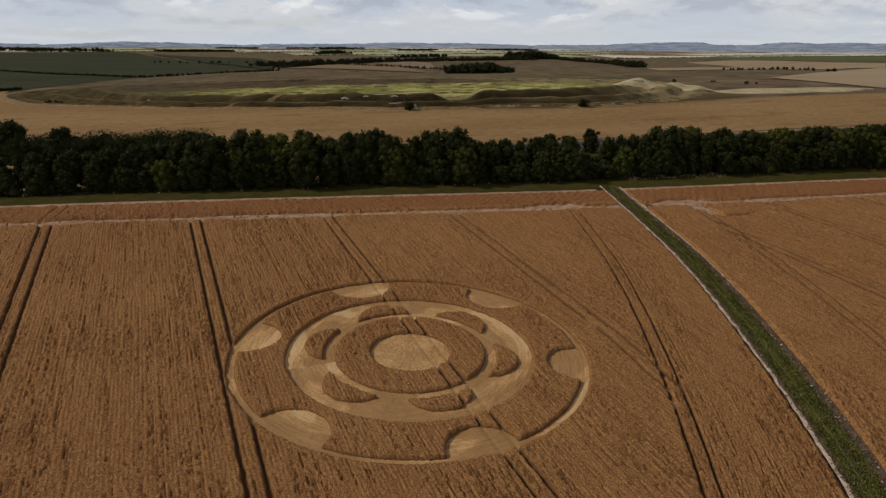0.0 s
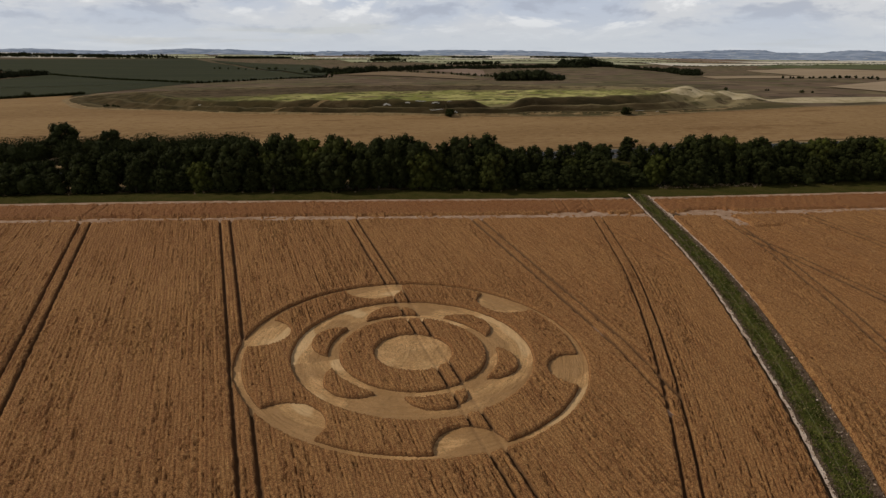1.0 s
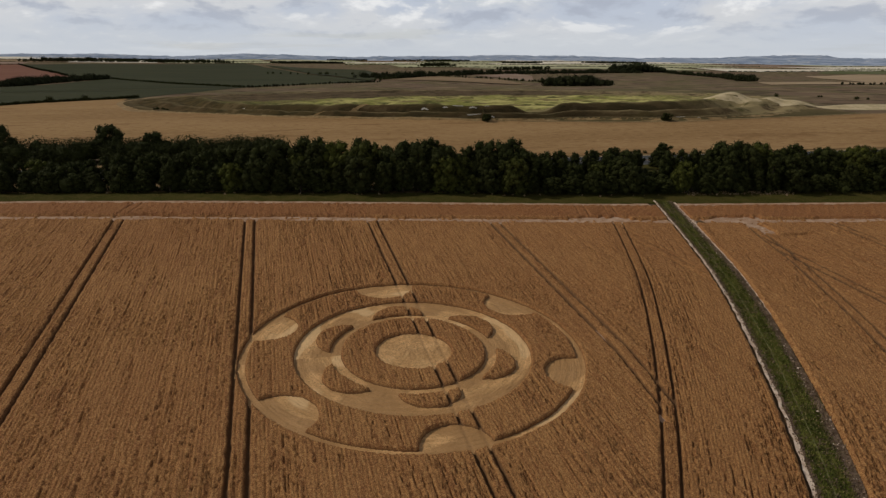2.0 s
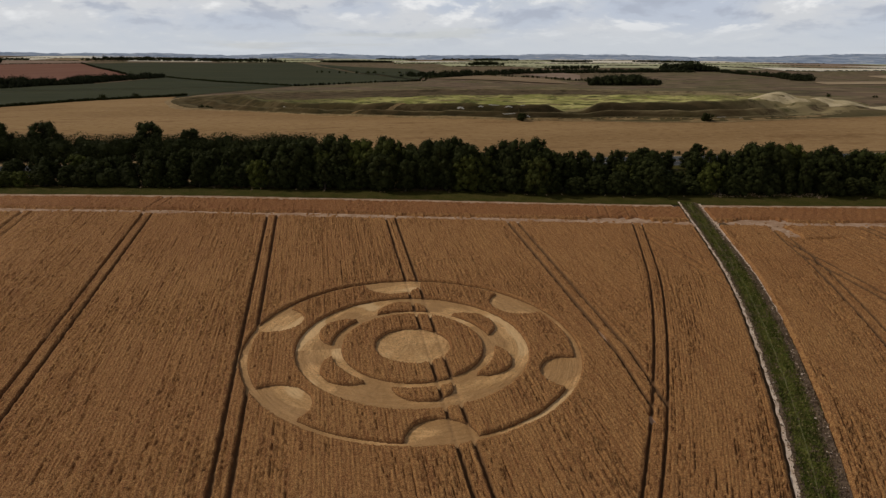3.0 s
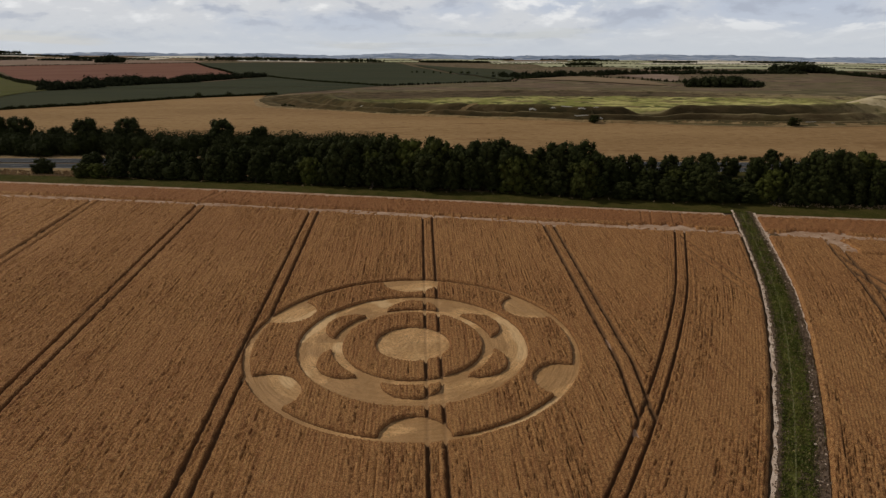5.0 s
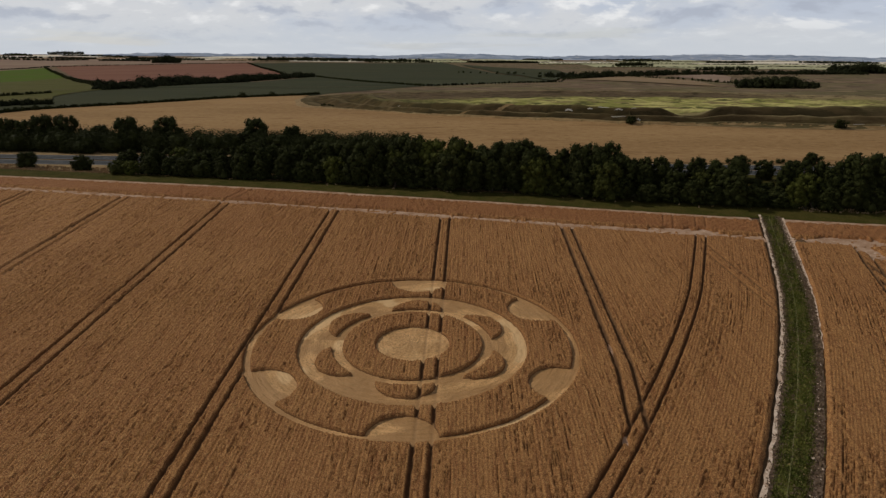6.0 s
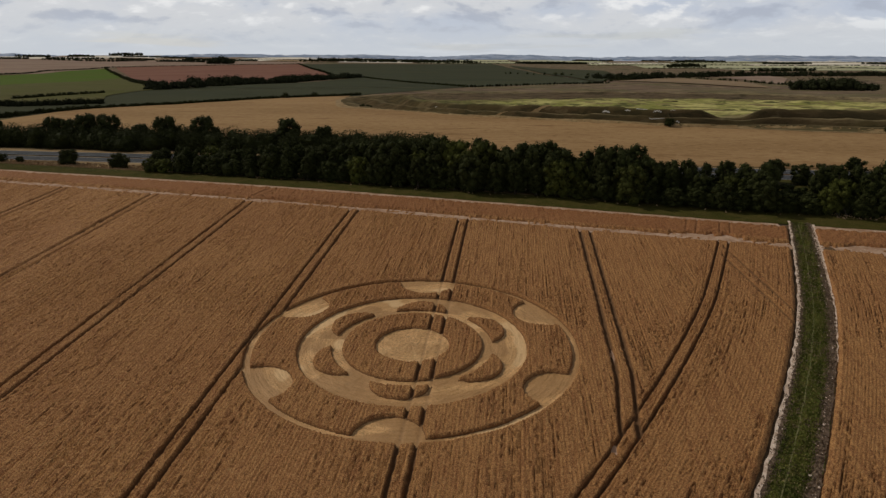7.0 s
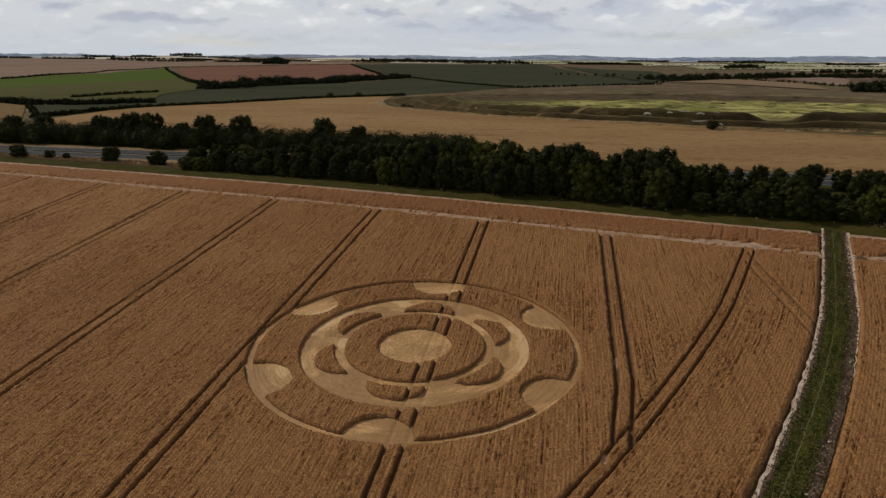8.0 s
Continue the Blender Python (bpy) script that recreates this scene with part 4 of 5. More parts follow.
def belt():
    rs = np.random.RandomState(21)
    spots = {k: [] for k in range(len(TREE_KINDS))}

    def add(kind, x, y, high):
        scale = high / TREE_KINDS[kind][2]
        wide = min(max(scale, 0.62), 1.15) if kind != 5 else scale * 1.3
        spots[kind].append((x, y, wide, rs.uniform(0, 6.28), scale / wide))

    for back, step, low, high in ((8.4, 4.6, 0.38, 0.70), (12.0, 5.2, 0.62, 0.90), (15.5, 3.9, 0.84, 0.98)):
        x = -81.0
        while x < 215:
            y = float(edge_y(x)) + back + rs.uniform(-0.9, 0.9)
            tall = float(np.interp(x, SKY_X, SKY_H)) * rs.uniform(low, high) * 1.09
            if 69.0 < x < 75.8:
                tall *= 0.70
            if y < float(road_y(x)) - 11:
                add(int(rs.choice((0, 1, 2, 3, 4), p=(0.24, 0.24, 0.14, 0.18, 0.20))), x, y, tall)
            x += step * rs.uniform(0.75, 1.25)
    for x, tall in ((-178, 9.4), (-166, 9.6), (-143, 10.1), (-131, 11.3), (-124, 11.2), (-137, 9.5), (-103, 10.9), (-90, 11.1), (-61, 10.8), (-49, 8.5), (-112, 8.2)):
        add(1, x, 140.0, tall)
    for x, y, tall in ((-139, 96, 3.8), (-134.6, 103, 2.5), (-128.9, 103, 1.8), (-113.2, 101.5, 4.4), (-94.6, 96, 4.3), (-83, 92, 2.6), (-150, 100, 1.5), (-118.6, 131, 4.2), (-111.5, 129, 3.8), (108.5, 123.5, 3.8)):
        add(5, x, y, tall)
    for x, y, tall in ((78, 99, 6.2), (84, 97, 5.0), (92, 99, 5.0), (74, 206.5, 3.2), (153.5, 197, 3.6)):
        add(1 if tall > 4 else 5, x, y, tall)
    for k, s in spots.items():
        if s:
            plant(k, s, "trees along the road")


belt()

# ---- the distance ----
def draped(name, corners, mat, label, category, lift=0.25, nu=30, nv=30, kind="structure"):
    """A field laid over the land between four corners."""
    a, b, c, d = (np.array(p, float) for p in corners)
    u, v = np.meshgrid(np.linspace(0, 1, nu), np.linspace(0, 1, nv))
    u, v = u[..., None], v[..., None]
    p = (a * (1 - u) + b * u) * (1 - v) + (d * (1 - u) + c * u) * v
    z = land_z(p[..., 0], p[..., 1]) + lift
    verts = np.concatenate([p, z[..., None]], -1).reshape(-1, 3)
    k = np.arange(nu * nv).reshape(nv, nu)
    q = np.stack([k[:-1, :-1], k[:-1, 1:], k[1:, 1:], k[1:, :-1]], -1).reshape(-1, 4)
    return put(name, raw_mesh(name, verts, q), mat, label, category, kind)


def between(name, x0, x1, low, high, mat, label, category, lift=0.1, nx=120, nv=40):
    """A field between two curves over x."""
    x = np.linspace(x0, x1, nx)
    v = np.linspace(0, 1, nv)[:, None]
    y = low(x)[None, :] * (1 - v) + high(x)[None, :] * v
    X = np.broadcast_to(x[None, :], y.shape)
    verts = np.stack([X, y, land_z(X, y) + lift], -1).reshape(-1, 3)
    k = np.arange(len(verts)).reshape(y.shape)
    q = np.stack([k[:-1, :-1], k[:-1, 1:], k[1:, 1:], k[1:, :-1]], -1).reshape(-1, 4)
    return put(name, raw_mesh(name, verts, q), mat, label, category)


STRAW_X = (-216, -207, -196, -177, -169, -159, -150, -139, -125, -111, -100, -92, -60, 0, 70, 78, 102, 126, 150, 160, 192, 216, 231, 263, 331, 370, 520)
STRAW_Y = (238, 262, 276, 294, 310, 325, 344, 360, 373, 385, 392, 385, 330, 290, 240, 205.6, 203.4, 197.2, 194.8, 193.9, 198, 201.5, 202.5, 207, 207.5, 207, 206)
def fort_foot(x):
    """Where the fort's foot begins, going away over each x."""
    y = np.linspace(150, 420, 300)[:, None]
    inside = fort_radius(x[None, :], y) < 0.985
    return np.where(inside.any(0), y[inside.argmax(0), 0], 999.0)


between("straw_field", -212, 520, lambda x: np.interp(x, (-60, -20), (150.0, 124.5)), lambda x: np.minimum(np.interp(x, STRAW_X, STRAW_Y), fort_foot(x)), STUBBLE, "pale tan field of ripe corn below the hill fort", "field", 0.26, 300)

between("rough_bank", 74, 268, lambda x: np.interp(x, STRAW_X, STRAW_Y) - 0.3, lambda x: np.minimum(fort_foot(x) + 1.5, 230), ROUGH, "dark rough grass along the foot of the fort", "grass", 0.30, 200, 12)

# the hill fort: a round sheet, with a pale dry band along its foot
def fort_sheet(name, r0, r1, mat, label):
    a = np.linspace(0, 2 * math.pi, 640)
    r = np.linspace(r0, r1, max(3, int((r1 - r0) * 220) + 1))
    A, R = np.meshgrid(a, r)
    R = R * fort_outline(np.arctan2(np.sin(A), np.cos(A)))
    cx, cy, rx, ry = FORT
    rt = 1 / np.hypot(np.cos(A) / rx, np.sin(A) / ry)
    u, v = R * rt * np.cos(A), R * rt * np.sin(A)
    x = cx + u * math.cos(FORT_TURN) - v * math.sin(FORT_TURN)
    y = cy + u * math.sin(FORT_TURN) + v * math.cos(FORT_TURN)
    verts = np.stack([x, y, fort_z(x, y)], -1).reshape(-1, 3)
    k = np.arange(len(verts)).reshape(x.shape)
    q = np.stack([k[:-1, :-1], k[1:, :-1], k[1:, 1:], k[:-1, 1:]], -1).reshape(-1, 4)
    rim = fort_radius(x, y)
    inside = ((rim[:-1, :-1] + rim[1:, 1:]) / 2 < 1.0).ravel()
    q = q[inside]
    me = raw_mesh(name, verts, q)
    me.attributes.new("bank_share", "FLOAT", "POINT").data.foreach_set("value", np.ascontiguousarray(rim.ravel(), np.float32))
    ob = put(name, me, mat, label, "earthwork")
    ob.data.materials.append(DRY)
    share = (rim[:-1, :-1] + rim[1:, 1:]).ravel() / 2
    share = share[inside]
    worn = (share > 0.966) & (x[:-1, :-1].ravel()[inside] < 222)
    ob.data.polygons.foreach_set("material_index", worn.astype(np.int32))
    return ob


fort_sheet("hill_fort", 0.02, 1.0, TURF, "grassy hill fort with brown ramparts and ditches")


def knoll(x0, y0, wide, long):
    x, y = np.meshgrid(np.linspace(-1, 1, 24), np.linspace(-1, 1, 24))
    s = np.maximum(np.abs(x), np.abs(y)) / np.maximum(np.hypot(x, y), 1e-6)
    k = 1 + 0.25 * (value_noise(x * 3 + x0, y * 3) - 0.5)
    x, y = x0 + x * s * wide * k, y0 + y * s * long * k
    verts = np.stack([x, y, land_z(x, y) + 0.8 - 3.0 * np.clip(np.hypot((x - x0) / wide, (y - y0) / long) - 0.72, 0, 1)], -1).reshape(-1, 3)
    k = np.arange(len(verts)).reshape(x.shape)
    q = np.stack([k[:-1, :-1], k[:-1, 1:], k[1:, 1:], k[1:, :-1]], -1).reshape(-1, 4)
    return put("dry_knoll", raw_mesh("dry_knoll", verts, q), PALE_TURF, "pale dry grassy knoll at the end of the rampart", "earthwork")


# Dry turf, painted paler to carry the sunlight on the knolls.
PALE_TURF = material("sunlit_dry_turf", two_tone((0.46, 0.36, 0.20), (0.62, 0.50, 0.31), (0.30, 0.235, 0.115), 0.16, 0.4), 0.95, grain(1.0), 0.5, 0.3)
knoll(224, 251, 19, 16)
knoll(257, 249, 17, 12)
knoll(330, 240, 62, 15)


def scar(x, y, long, wide, bend, seed):
    """A thin bare lip of chalk, bowed up the bank."""
    rs = np.random.RandomState(seed)
    u = np.linspace(-1, 1, 17)
    half = wide * np.sqrt(np.maximum(1.02 - u * u, 0)) * rs.uniform(0.6, 1.1, 17)
    px = x + long * u
    share = float(fort_radius(np.array(x), np.array(y)))
    mid = np.array([bank_y(v, share) for v in px]) + 0.28 * bend * (1 - u * u)
    rows = [np.stack([px, mid + k * half, fort_z(px, mid + k * half) + 0.12 + e], -1) for k, e in ((-1, 0.0), (0, 0.10), (1, 0.0))]
    k = np.arange(51).reshape(3, 17)
    q = np.stack([k[:-1, :-1], k[:-1, 1:], k[1:, 1:], k[1:, :-1]], -1).reshape(-1, 4)
    return put("chalk_scar", raw_mesh("chalk_scar", np.concatenate(rows), q), CHALK_WHITE, "thin bare white chalk scar on the fort bank", "chalk scar", "structure", False)


def sheep_path(x0, x1, s0, s1, wide):
    """A worn path climbing slantwise over the ramparts."""
    px = np.linspace(x0, x1, 40)
    py = np.array([bank_y(v, s0 + (s1 - s0) * k) for v, k in zip(px, np.linspace(0, 1, 40))])
    rows = [np.stack([px, py + o * wide, fort_z(px, py + o * wide) + 0.14], -1) for o in (-0.5, 0.0, 0.5)]
    k = np.arange(120).reshape(3, 40)
    q = np.stack([k[:-1, :-1], k[:-1, 1:], k[1:, 1:], k[1:, :-1]], -1).reshape(-1, 4)
    return put("worn_path", raw_mesh("worn_path", np.concatenate(rows), q), DRY, "pale worn path climbing over the fort banks", "path")


CHALK_WHITE = material("bare_chalk", two_tone((0.62, 0.58, 0.50), (0.72, 0.69, 0.62), (0.45, 0.38, 0.28), 0.4, 1.5), 0.95)


def bank_y(x, share):
    """The front of the fort at a share of its radius, over x."""
    y = np.linspace(170, 330, 641)
    return float(y[(fort_radius(np.full(y.shape, float(x)), y) < share).argmax()])


for x, y, long, wide, bend in ((51, 224, 2.2, 0.18, 0.8), (59.5, 221, 1.6, 0.14, 0.5), (65, 219.5, 3.2, 0.20, 1.2), (71, 217, 2.4, 0.18, 0.7), (77, 216, 1.5, 0.10, 0.4),
                               (70, 212, 4.2, 0.14, 0.2), (78, 210, 1.0, 0.14, 0.1), (84, 209, 1.2, 0.12, 0.1), (92, 207.5, 0.9, 0.10, 0.1), (162, 199.5, 3.4, 0.14, 0.2), (171, 199, 1.2, 0.10, 0.1),
                               (-2, 247, 0.7, 0.30, 0.2), (-9, 251, 0.8, 0.18, 0.2), (-11, 250, 0.5, 0.16, 0.1), (-27, 267, 0.9, 0.16, 0.2)):
    scar(x, y, long * 0.7, wide * 0.9, bend * 0.8, int(x * 2 + 200))

sheep_path(-10, 28, 0.975, 0.775, 0.8)

# fields beyond
draped("green_field", ((-224, 215), (-96, 395), (-37, 650), (-292, 496)), BEET, "dark green crop field behind a hedge", "field", 0.12)
draped("green_field", ((-295, 496), (-37, 650), (-120, 850), (-264, 1193)), BEET, "dark green crop field rising to a tree strip", "field", 0.3)
draped("green_field", ((-37, 650), (132, 975), (-107, 3180), (-264, 1193)), BEET, "wide dark green crop field on the far slope", "field", 0.35)
draped("green_field", ((-264, 1193), (-107, 3180), (-878, 2778), (-387, 1433)), BEET, "wide dark green crop field on the far slope", "field", 0.35)
draped("green_field", ((132, 975), (229, 1395), (239, 1872), (-20, 2600)), BEET, "dark green crop field behind the fort", "field", 1.4)
draped("stubble_field", ((165, 1040), (330, 850), (366, 1080), (300, 1310)), FAR_TAN, "tan stubble field behind the fort", "field", 0.9)
draped("stubble_field", ((384, 960), (500, 1270), (535, 1470), (400, 1310)), PINK_EARTH, "greyish brown stubble field behind a bushy hedge", "field", 0.9)
draped("pasture", ((-340, 296), (-292, 496), (-1265, 2046), (-872, 914)), PASTURE, "bright green pasture edged by hedges", "field", 0.3)
draped("pasture", ((-336, 306), (-292, 496), (-644, 1055), (-464, 456)), GRAZED, "dull olive grazed end of the bright pasture", "field", 0.6)
draped("pasture", ((-334, 303), (-224, 303), (-262, 369), (-292, 496)), GRAZED, "dull olive pasture behind a row of trees", "field", 0.45)
draped("ploughed_field", ((-333, 573), (-387, 1433), (-878, 2778), (-1289, 2137)), RED_EARTH, "reddish ploughed field above a tree strip", "field", 0.3)
draped("stubble_field", ((-884, 900), (-1300, 2160), (-1465, 3900), (-3600, 3600)), PINK_EARTH, "pinkish stubble field in the distance", "field", 0.4)
draped("stubble_field", ((-1289, 2160), (-878, 2800), (-1100, 4000), (-1465, 3900)), PINK_EARTH, "pinkish stubble field in the distance", "field", 0.4)
draped("stubble_field", ((-262, 190), (-227, 201), (-276, 262), (-330, 290)), SANDY_BROWN, "small tan stubble field beside a bank", "field", 0.3)
draped("green_field", ((-224, 207), (-207, 262), (-222, 296), (-276, 265)), BEET, "dark green crop between two hedges", "field", 0.32)
draped("ripe_field", ((400, 236), (800, 340), (1250, 760), (430, 356)), SANDY, "pale ripe field on the far slope", "field", 0.4, 90, 90)
draped("ripe_field", ((783, 520), (1832, 1282), (1750, 1747), (1392, 1562)), SANDY, "pale ripe field on the plain", "field", 0.6, 60, 40)
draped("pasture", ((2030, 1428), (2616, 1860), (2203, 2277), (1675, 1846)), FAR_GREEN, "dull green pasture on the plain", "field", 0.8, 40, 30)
draped("ripe_field", ((620, 720), (1400, 960), (1600, 1200), (760, 930)), SANDY, "narrow pale strip of ripe corn", "field", 0.5, 90, 40)


def low_hedge(x0, x1, y, seed):
    """A far hedge: a low uneven ridge of scrub along x."""
    rs = np.random.RandomState(seed)
    x = np.arange(x0, x1, 5.0)
    top = 2.6 * (0.45 + rs.rand(len(x))) * (rs.rand(len(x)) > 0.1) + 0.1
    base = land_z(x, np.full(x.shape, y))
    rows = [np.stack([x, y + off + rs.normal(0, 0.4, len(x)), base + k * top - 0.2], -1) for off, k in ((-2.0, 0.0), (-1.0, 0.85), (0.8, 1.0), (2.0, 0.0))]
    k = np.arange(4 * len(x)).reshape(4, -1)
    q = np.stack([k[:-1, :-1], k[:-1, 1:], k[1:, 1:], k[1:, :-1]], -1).reshape(-1, 4)
    return put("far_hedge", raw_mesh("far_hedge", np.concatenate(rows), q), LEAF, "thin dark far hedge between fields", "hedge", "stuff", False)


def far_patchwork():
    """Fields of the plain below the horizon."""
    rs = np.random.RandomState(31)
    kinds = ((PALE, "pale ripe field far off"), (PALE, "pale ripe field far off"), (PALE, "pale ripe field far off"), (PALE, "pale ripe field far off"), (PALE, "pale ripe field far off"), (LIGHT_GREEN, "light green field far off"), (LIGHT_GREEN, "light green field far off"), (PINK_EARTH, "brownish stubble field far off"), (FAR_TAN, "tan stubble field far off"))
    for y0, y1 in ((2000, 2300), (2330, 2750), (2790, 3200), (3230, 3650), (3700, 4300)):
        x = -3300.0 if y0 > 3000 else -300.0
        while x < 3600:
            w = rs.uniform(350, 800)
            mat, label = kinds[rs.randint(len(kinds))]
            if not (-1500 < x < 200 and y0 < 2900 or x < 640 and y0 < 2100):
                s = rs.uniform(-90, 90)
                if rs.rand() < 0.65:
                    low_hedge(x, x + w, y0, int(x) % 900)
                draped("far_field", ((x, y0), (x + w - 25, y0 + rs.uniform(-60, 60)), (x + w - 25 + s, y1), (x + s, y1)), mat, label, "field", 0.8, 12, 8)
            x += w


def hedge(name, path, wide, low, high, step, mat, label, category="hedge", leaves=44, size=0.55, seed=0, rows=1):
    """A line or belt of bushes and trees along a path, one mesh."""
    rs = np.random.RandomState(seed)
    path = np.array(path, float)
    lobes = []
    for a, b in zip(path[:-1], path[1:]):
        long = np.linalg.norm(b - a)
        side = np.array((-(b - a)[1], (b - a)[0])) / long
        for k in range(max(1, int(long / step))):
            for j in range(rows):
                p = a + (b - a) * (k + rs.rand()) / (long / step) + side * wide * (rs.rand() - 0.5)
                h = rs.uniform(low, high)
                if rows > 2:
                    end = min(np.linalg.norm(p - path[0]), np.linalg.norm(p - path[-1])) / (high * 2.5)
                    h *= (0.42 + 0.95 * float(value_noise(p[0] / (high * 1.6) + seed, p[1] / (high * 1.6)))) * min(1.0, 0.55 + 0.45 * end)
                r = h * rs.uniform(0.42, 0.62)
                z = float(land_z(*p))
                lobes.append((p[0], p[1], z + h - r * 0.9, r, 0.9))
                lobes.append((p[0] + rs.uniform(-0.6, 0.6) * r, p[1] + rs.uniform(-0.6, 0.6) * r, z + h * 0.3, r * 1.05, 0.8))
    lv, lq = leaf_cloud(rs, lobes, leaves * len(lobes), size, 0.0)
    iv, iq = lumps(rs, lobes, 0.52, 5, 4)
    me = raw_mesh(name, np.concatenate([iv, lv]), np.concatenate([iq, lq + len(iv)]))
    return put(name, me, mat, label, category, "stuff", False)


hedge("undergrowth", [(x, float(edge_y(x)) + 9.8) for x in range(-80, 216, 8)], 5, 1.6, 4.4, 1.7, LEAF, "dark scrub filling the foot of the tree belt", "undergrowth", 60, 0.24, 63)
hedge("tree_row", ((-300, 137), (-180, 137), (-75, 138)), 12, 6.4, 8.2, 2.6, LEAF, "dense dark row of trees beyond the road", "trees", 700, 0.27, 61, 2)
hedge("tree_row", ((-75, 138), (-12, 137)), 10, 5.8, 7.6, 2.6, LEAF, "dense dark row of trees beyond the road", "trees", 700, 0.27, 62, 2)
hedge("hedge", ((-207, 263), (-196, 277), (-177, 295), (-169, 311), (-159, 326), (-150, 345), (-139, 361), (-125, 374), (-111, 386), (-96, 408)), 2, 1.2, 1.9, 0.9, LEAF, "dark clipped hedge along the tan field", seed=1)
hedge("hedge", ((-70, 287), (-62, 282)), 2, 0.9, 1.6, 1.2, LEAF, "low dark thorn scrub at the foot of the fort", "bush", 44, 0.4, 29)
hedge("hedge", ((-137, 363), (-133, 366)), 2, 3.5, 4.5, 2, LEAF, "small dark trees in the hedge", seed=2)
hedge("hedge", ((-122, 376), (-118, 379)), 2, 3.0, 4.0, 2, LEAF, "small dark trees in the hedge", seed=28)
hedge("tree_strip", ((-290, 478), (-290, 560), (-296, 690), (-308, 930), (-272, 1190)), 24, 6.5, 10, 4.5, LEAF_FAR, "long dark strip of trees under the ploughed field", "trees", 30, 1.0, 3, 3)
hedge("hedge", ((-300, 515), (-640, 1050), (-1280, 2060)), 3, 3, 5, 6, LEAF, "dark hedge between pasture and ploughed field", seed=4, size=0.9)
hedge("hedge", ((-264, 1193), (-190, 1020), (-100, 800), (-37, 652)), 2, 1.8, 3.0, 3.5, LEAF, "thin dark hedge between green fields", seed=5)
hedge("hedge", ((-37, 652), (40, 780), (140, 930)), 2, 1.5, 3.0, 5, LEAF_FAR, "thin dark hedge behind the fort", seed=6)
hedge("tree_strip", ((-420, 330), (-345, 300), (-306, 281), (-275, 270), (-250, 274), (-236, 284), (-221, 299)), 5, 2.6, 4.2, 2.0, LEAF_FAR, "dark row of trees beside the green field", "trees", seed=7, rows=2)
hedge("hedge", ((-297, 328), (-294, 364), (-284, 407)), 2, 1.4, 2.6, 1.6, LEAF, "dark hedge below the pasture", seed=8)
hedge("hedge", ((-225, 208), (-250, 236), (-277, 264)), 2, 1.0, 2.0, 1.4, LEAF, "dark hedge bank beside the small stubble field", seed=9)
hedge("hedge", ((-224, 204), (-220, 218), (-218, 234), (-213, 248), (-207, 263)), 2, 1.6, 2.6, 1.2, LEAF, "dark hedge along the tan field", seed=19)
hedge("hedge", ((-872, 914), (-1158, 1594), (-1290, 2110), (-878, 2790)), 4, 2.0, 3.6, 6, LEAF_FAR, "dark far hedge above the fields", seed=10, size=1.2)
hedge("hedge", ((-878, 2790), (-700, 2300), (-390, 1440)), 4, 3, 5, 8, LEAF_FAR, "dark far hedge beside the ploughed field", seed=20, size=1.2)
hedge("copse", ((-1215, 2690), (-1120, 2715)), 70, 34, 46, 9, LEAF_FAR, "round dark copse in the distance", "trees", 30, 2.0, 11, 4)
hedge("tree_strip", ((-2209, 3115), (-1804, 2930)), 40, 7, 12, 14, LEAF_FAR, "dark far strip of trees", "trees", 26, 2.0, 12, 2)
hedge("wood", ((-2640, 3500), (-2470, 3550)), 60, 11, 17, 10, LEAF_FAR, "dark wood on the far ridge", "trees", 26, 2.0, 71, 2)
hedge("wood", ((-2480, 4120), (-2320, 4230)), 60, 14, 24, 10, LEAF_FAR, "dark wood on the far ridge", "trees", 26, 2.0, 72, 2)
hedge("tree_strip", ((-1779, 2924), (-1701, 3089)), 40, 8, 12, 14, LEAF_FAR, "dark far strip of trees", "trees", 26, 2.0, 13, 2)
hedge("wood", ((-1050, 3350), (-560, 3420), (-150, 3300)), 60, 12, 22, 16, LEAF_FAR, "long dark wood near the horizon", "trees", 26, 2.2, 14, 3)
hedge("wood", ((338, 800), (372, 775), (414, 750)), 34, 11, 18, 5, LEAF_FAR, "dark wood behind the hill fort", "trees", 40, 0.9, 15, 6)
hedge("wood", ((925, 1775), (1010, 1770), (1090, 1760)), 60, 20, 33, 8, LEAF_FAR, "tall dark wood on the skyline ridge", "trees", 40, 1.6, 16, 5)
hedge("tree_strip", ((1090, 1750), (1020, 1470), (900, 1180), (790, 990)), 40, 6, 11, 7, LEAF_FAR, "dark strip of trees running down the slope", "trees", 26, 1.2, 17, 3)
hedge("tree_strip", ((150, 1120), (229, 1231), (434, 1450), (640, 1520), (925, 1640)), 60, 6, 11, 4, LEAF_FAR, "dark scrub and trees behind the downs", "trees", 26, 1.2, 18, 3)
hedge("hedge", ((140, 985), (171, 1060), (233, 1235), (308, 1325)), 10, 3, 6, 11, LEAF, "dark bushes above the tan field", seed=21)
hedge("hedge", ((308, 1325), (368, 1110), (385, 960), (372, 830)), 6, 2.5, 5, 10, LEAF, "row of dark bushes beside the tan field", seed=27)
hedge("wood", ((515, 2450), (655, 2460)), 40, 10, 14, 7, LEAF_FAR, "dark oblong wood among pale fields", "trees", 26, 1.8, 22, 3)
hedge("wood", ((640, 1900), (800, 1930)), 40, 7, 11, 7, LEAF_FAR, "dark wood beyond the scrub", "trees", 26, 1.8, 23, 2)
hedge("tree_strip", ((760, 760), (715, 640), (650, 520), (600, 430)), 10, 2.0, 4.0, 11, LEAF_FAR, "line of dark field trees", "trees", 26, 0.8, 24)
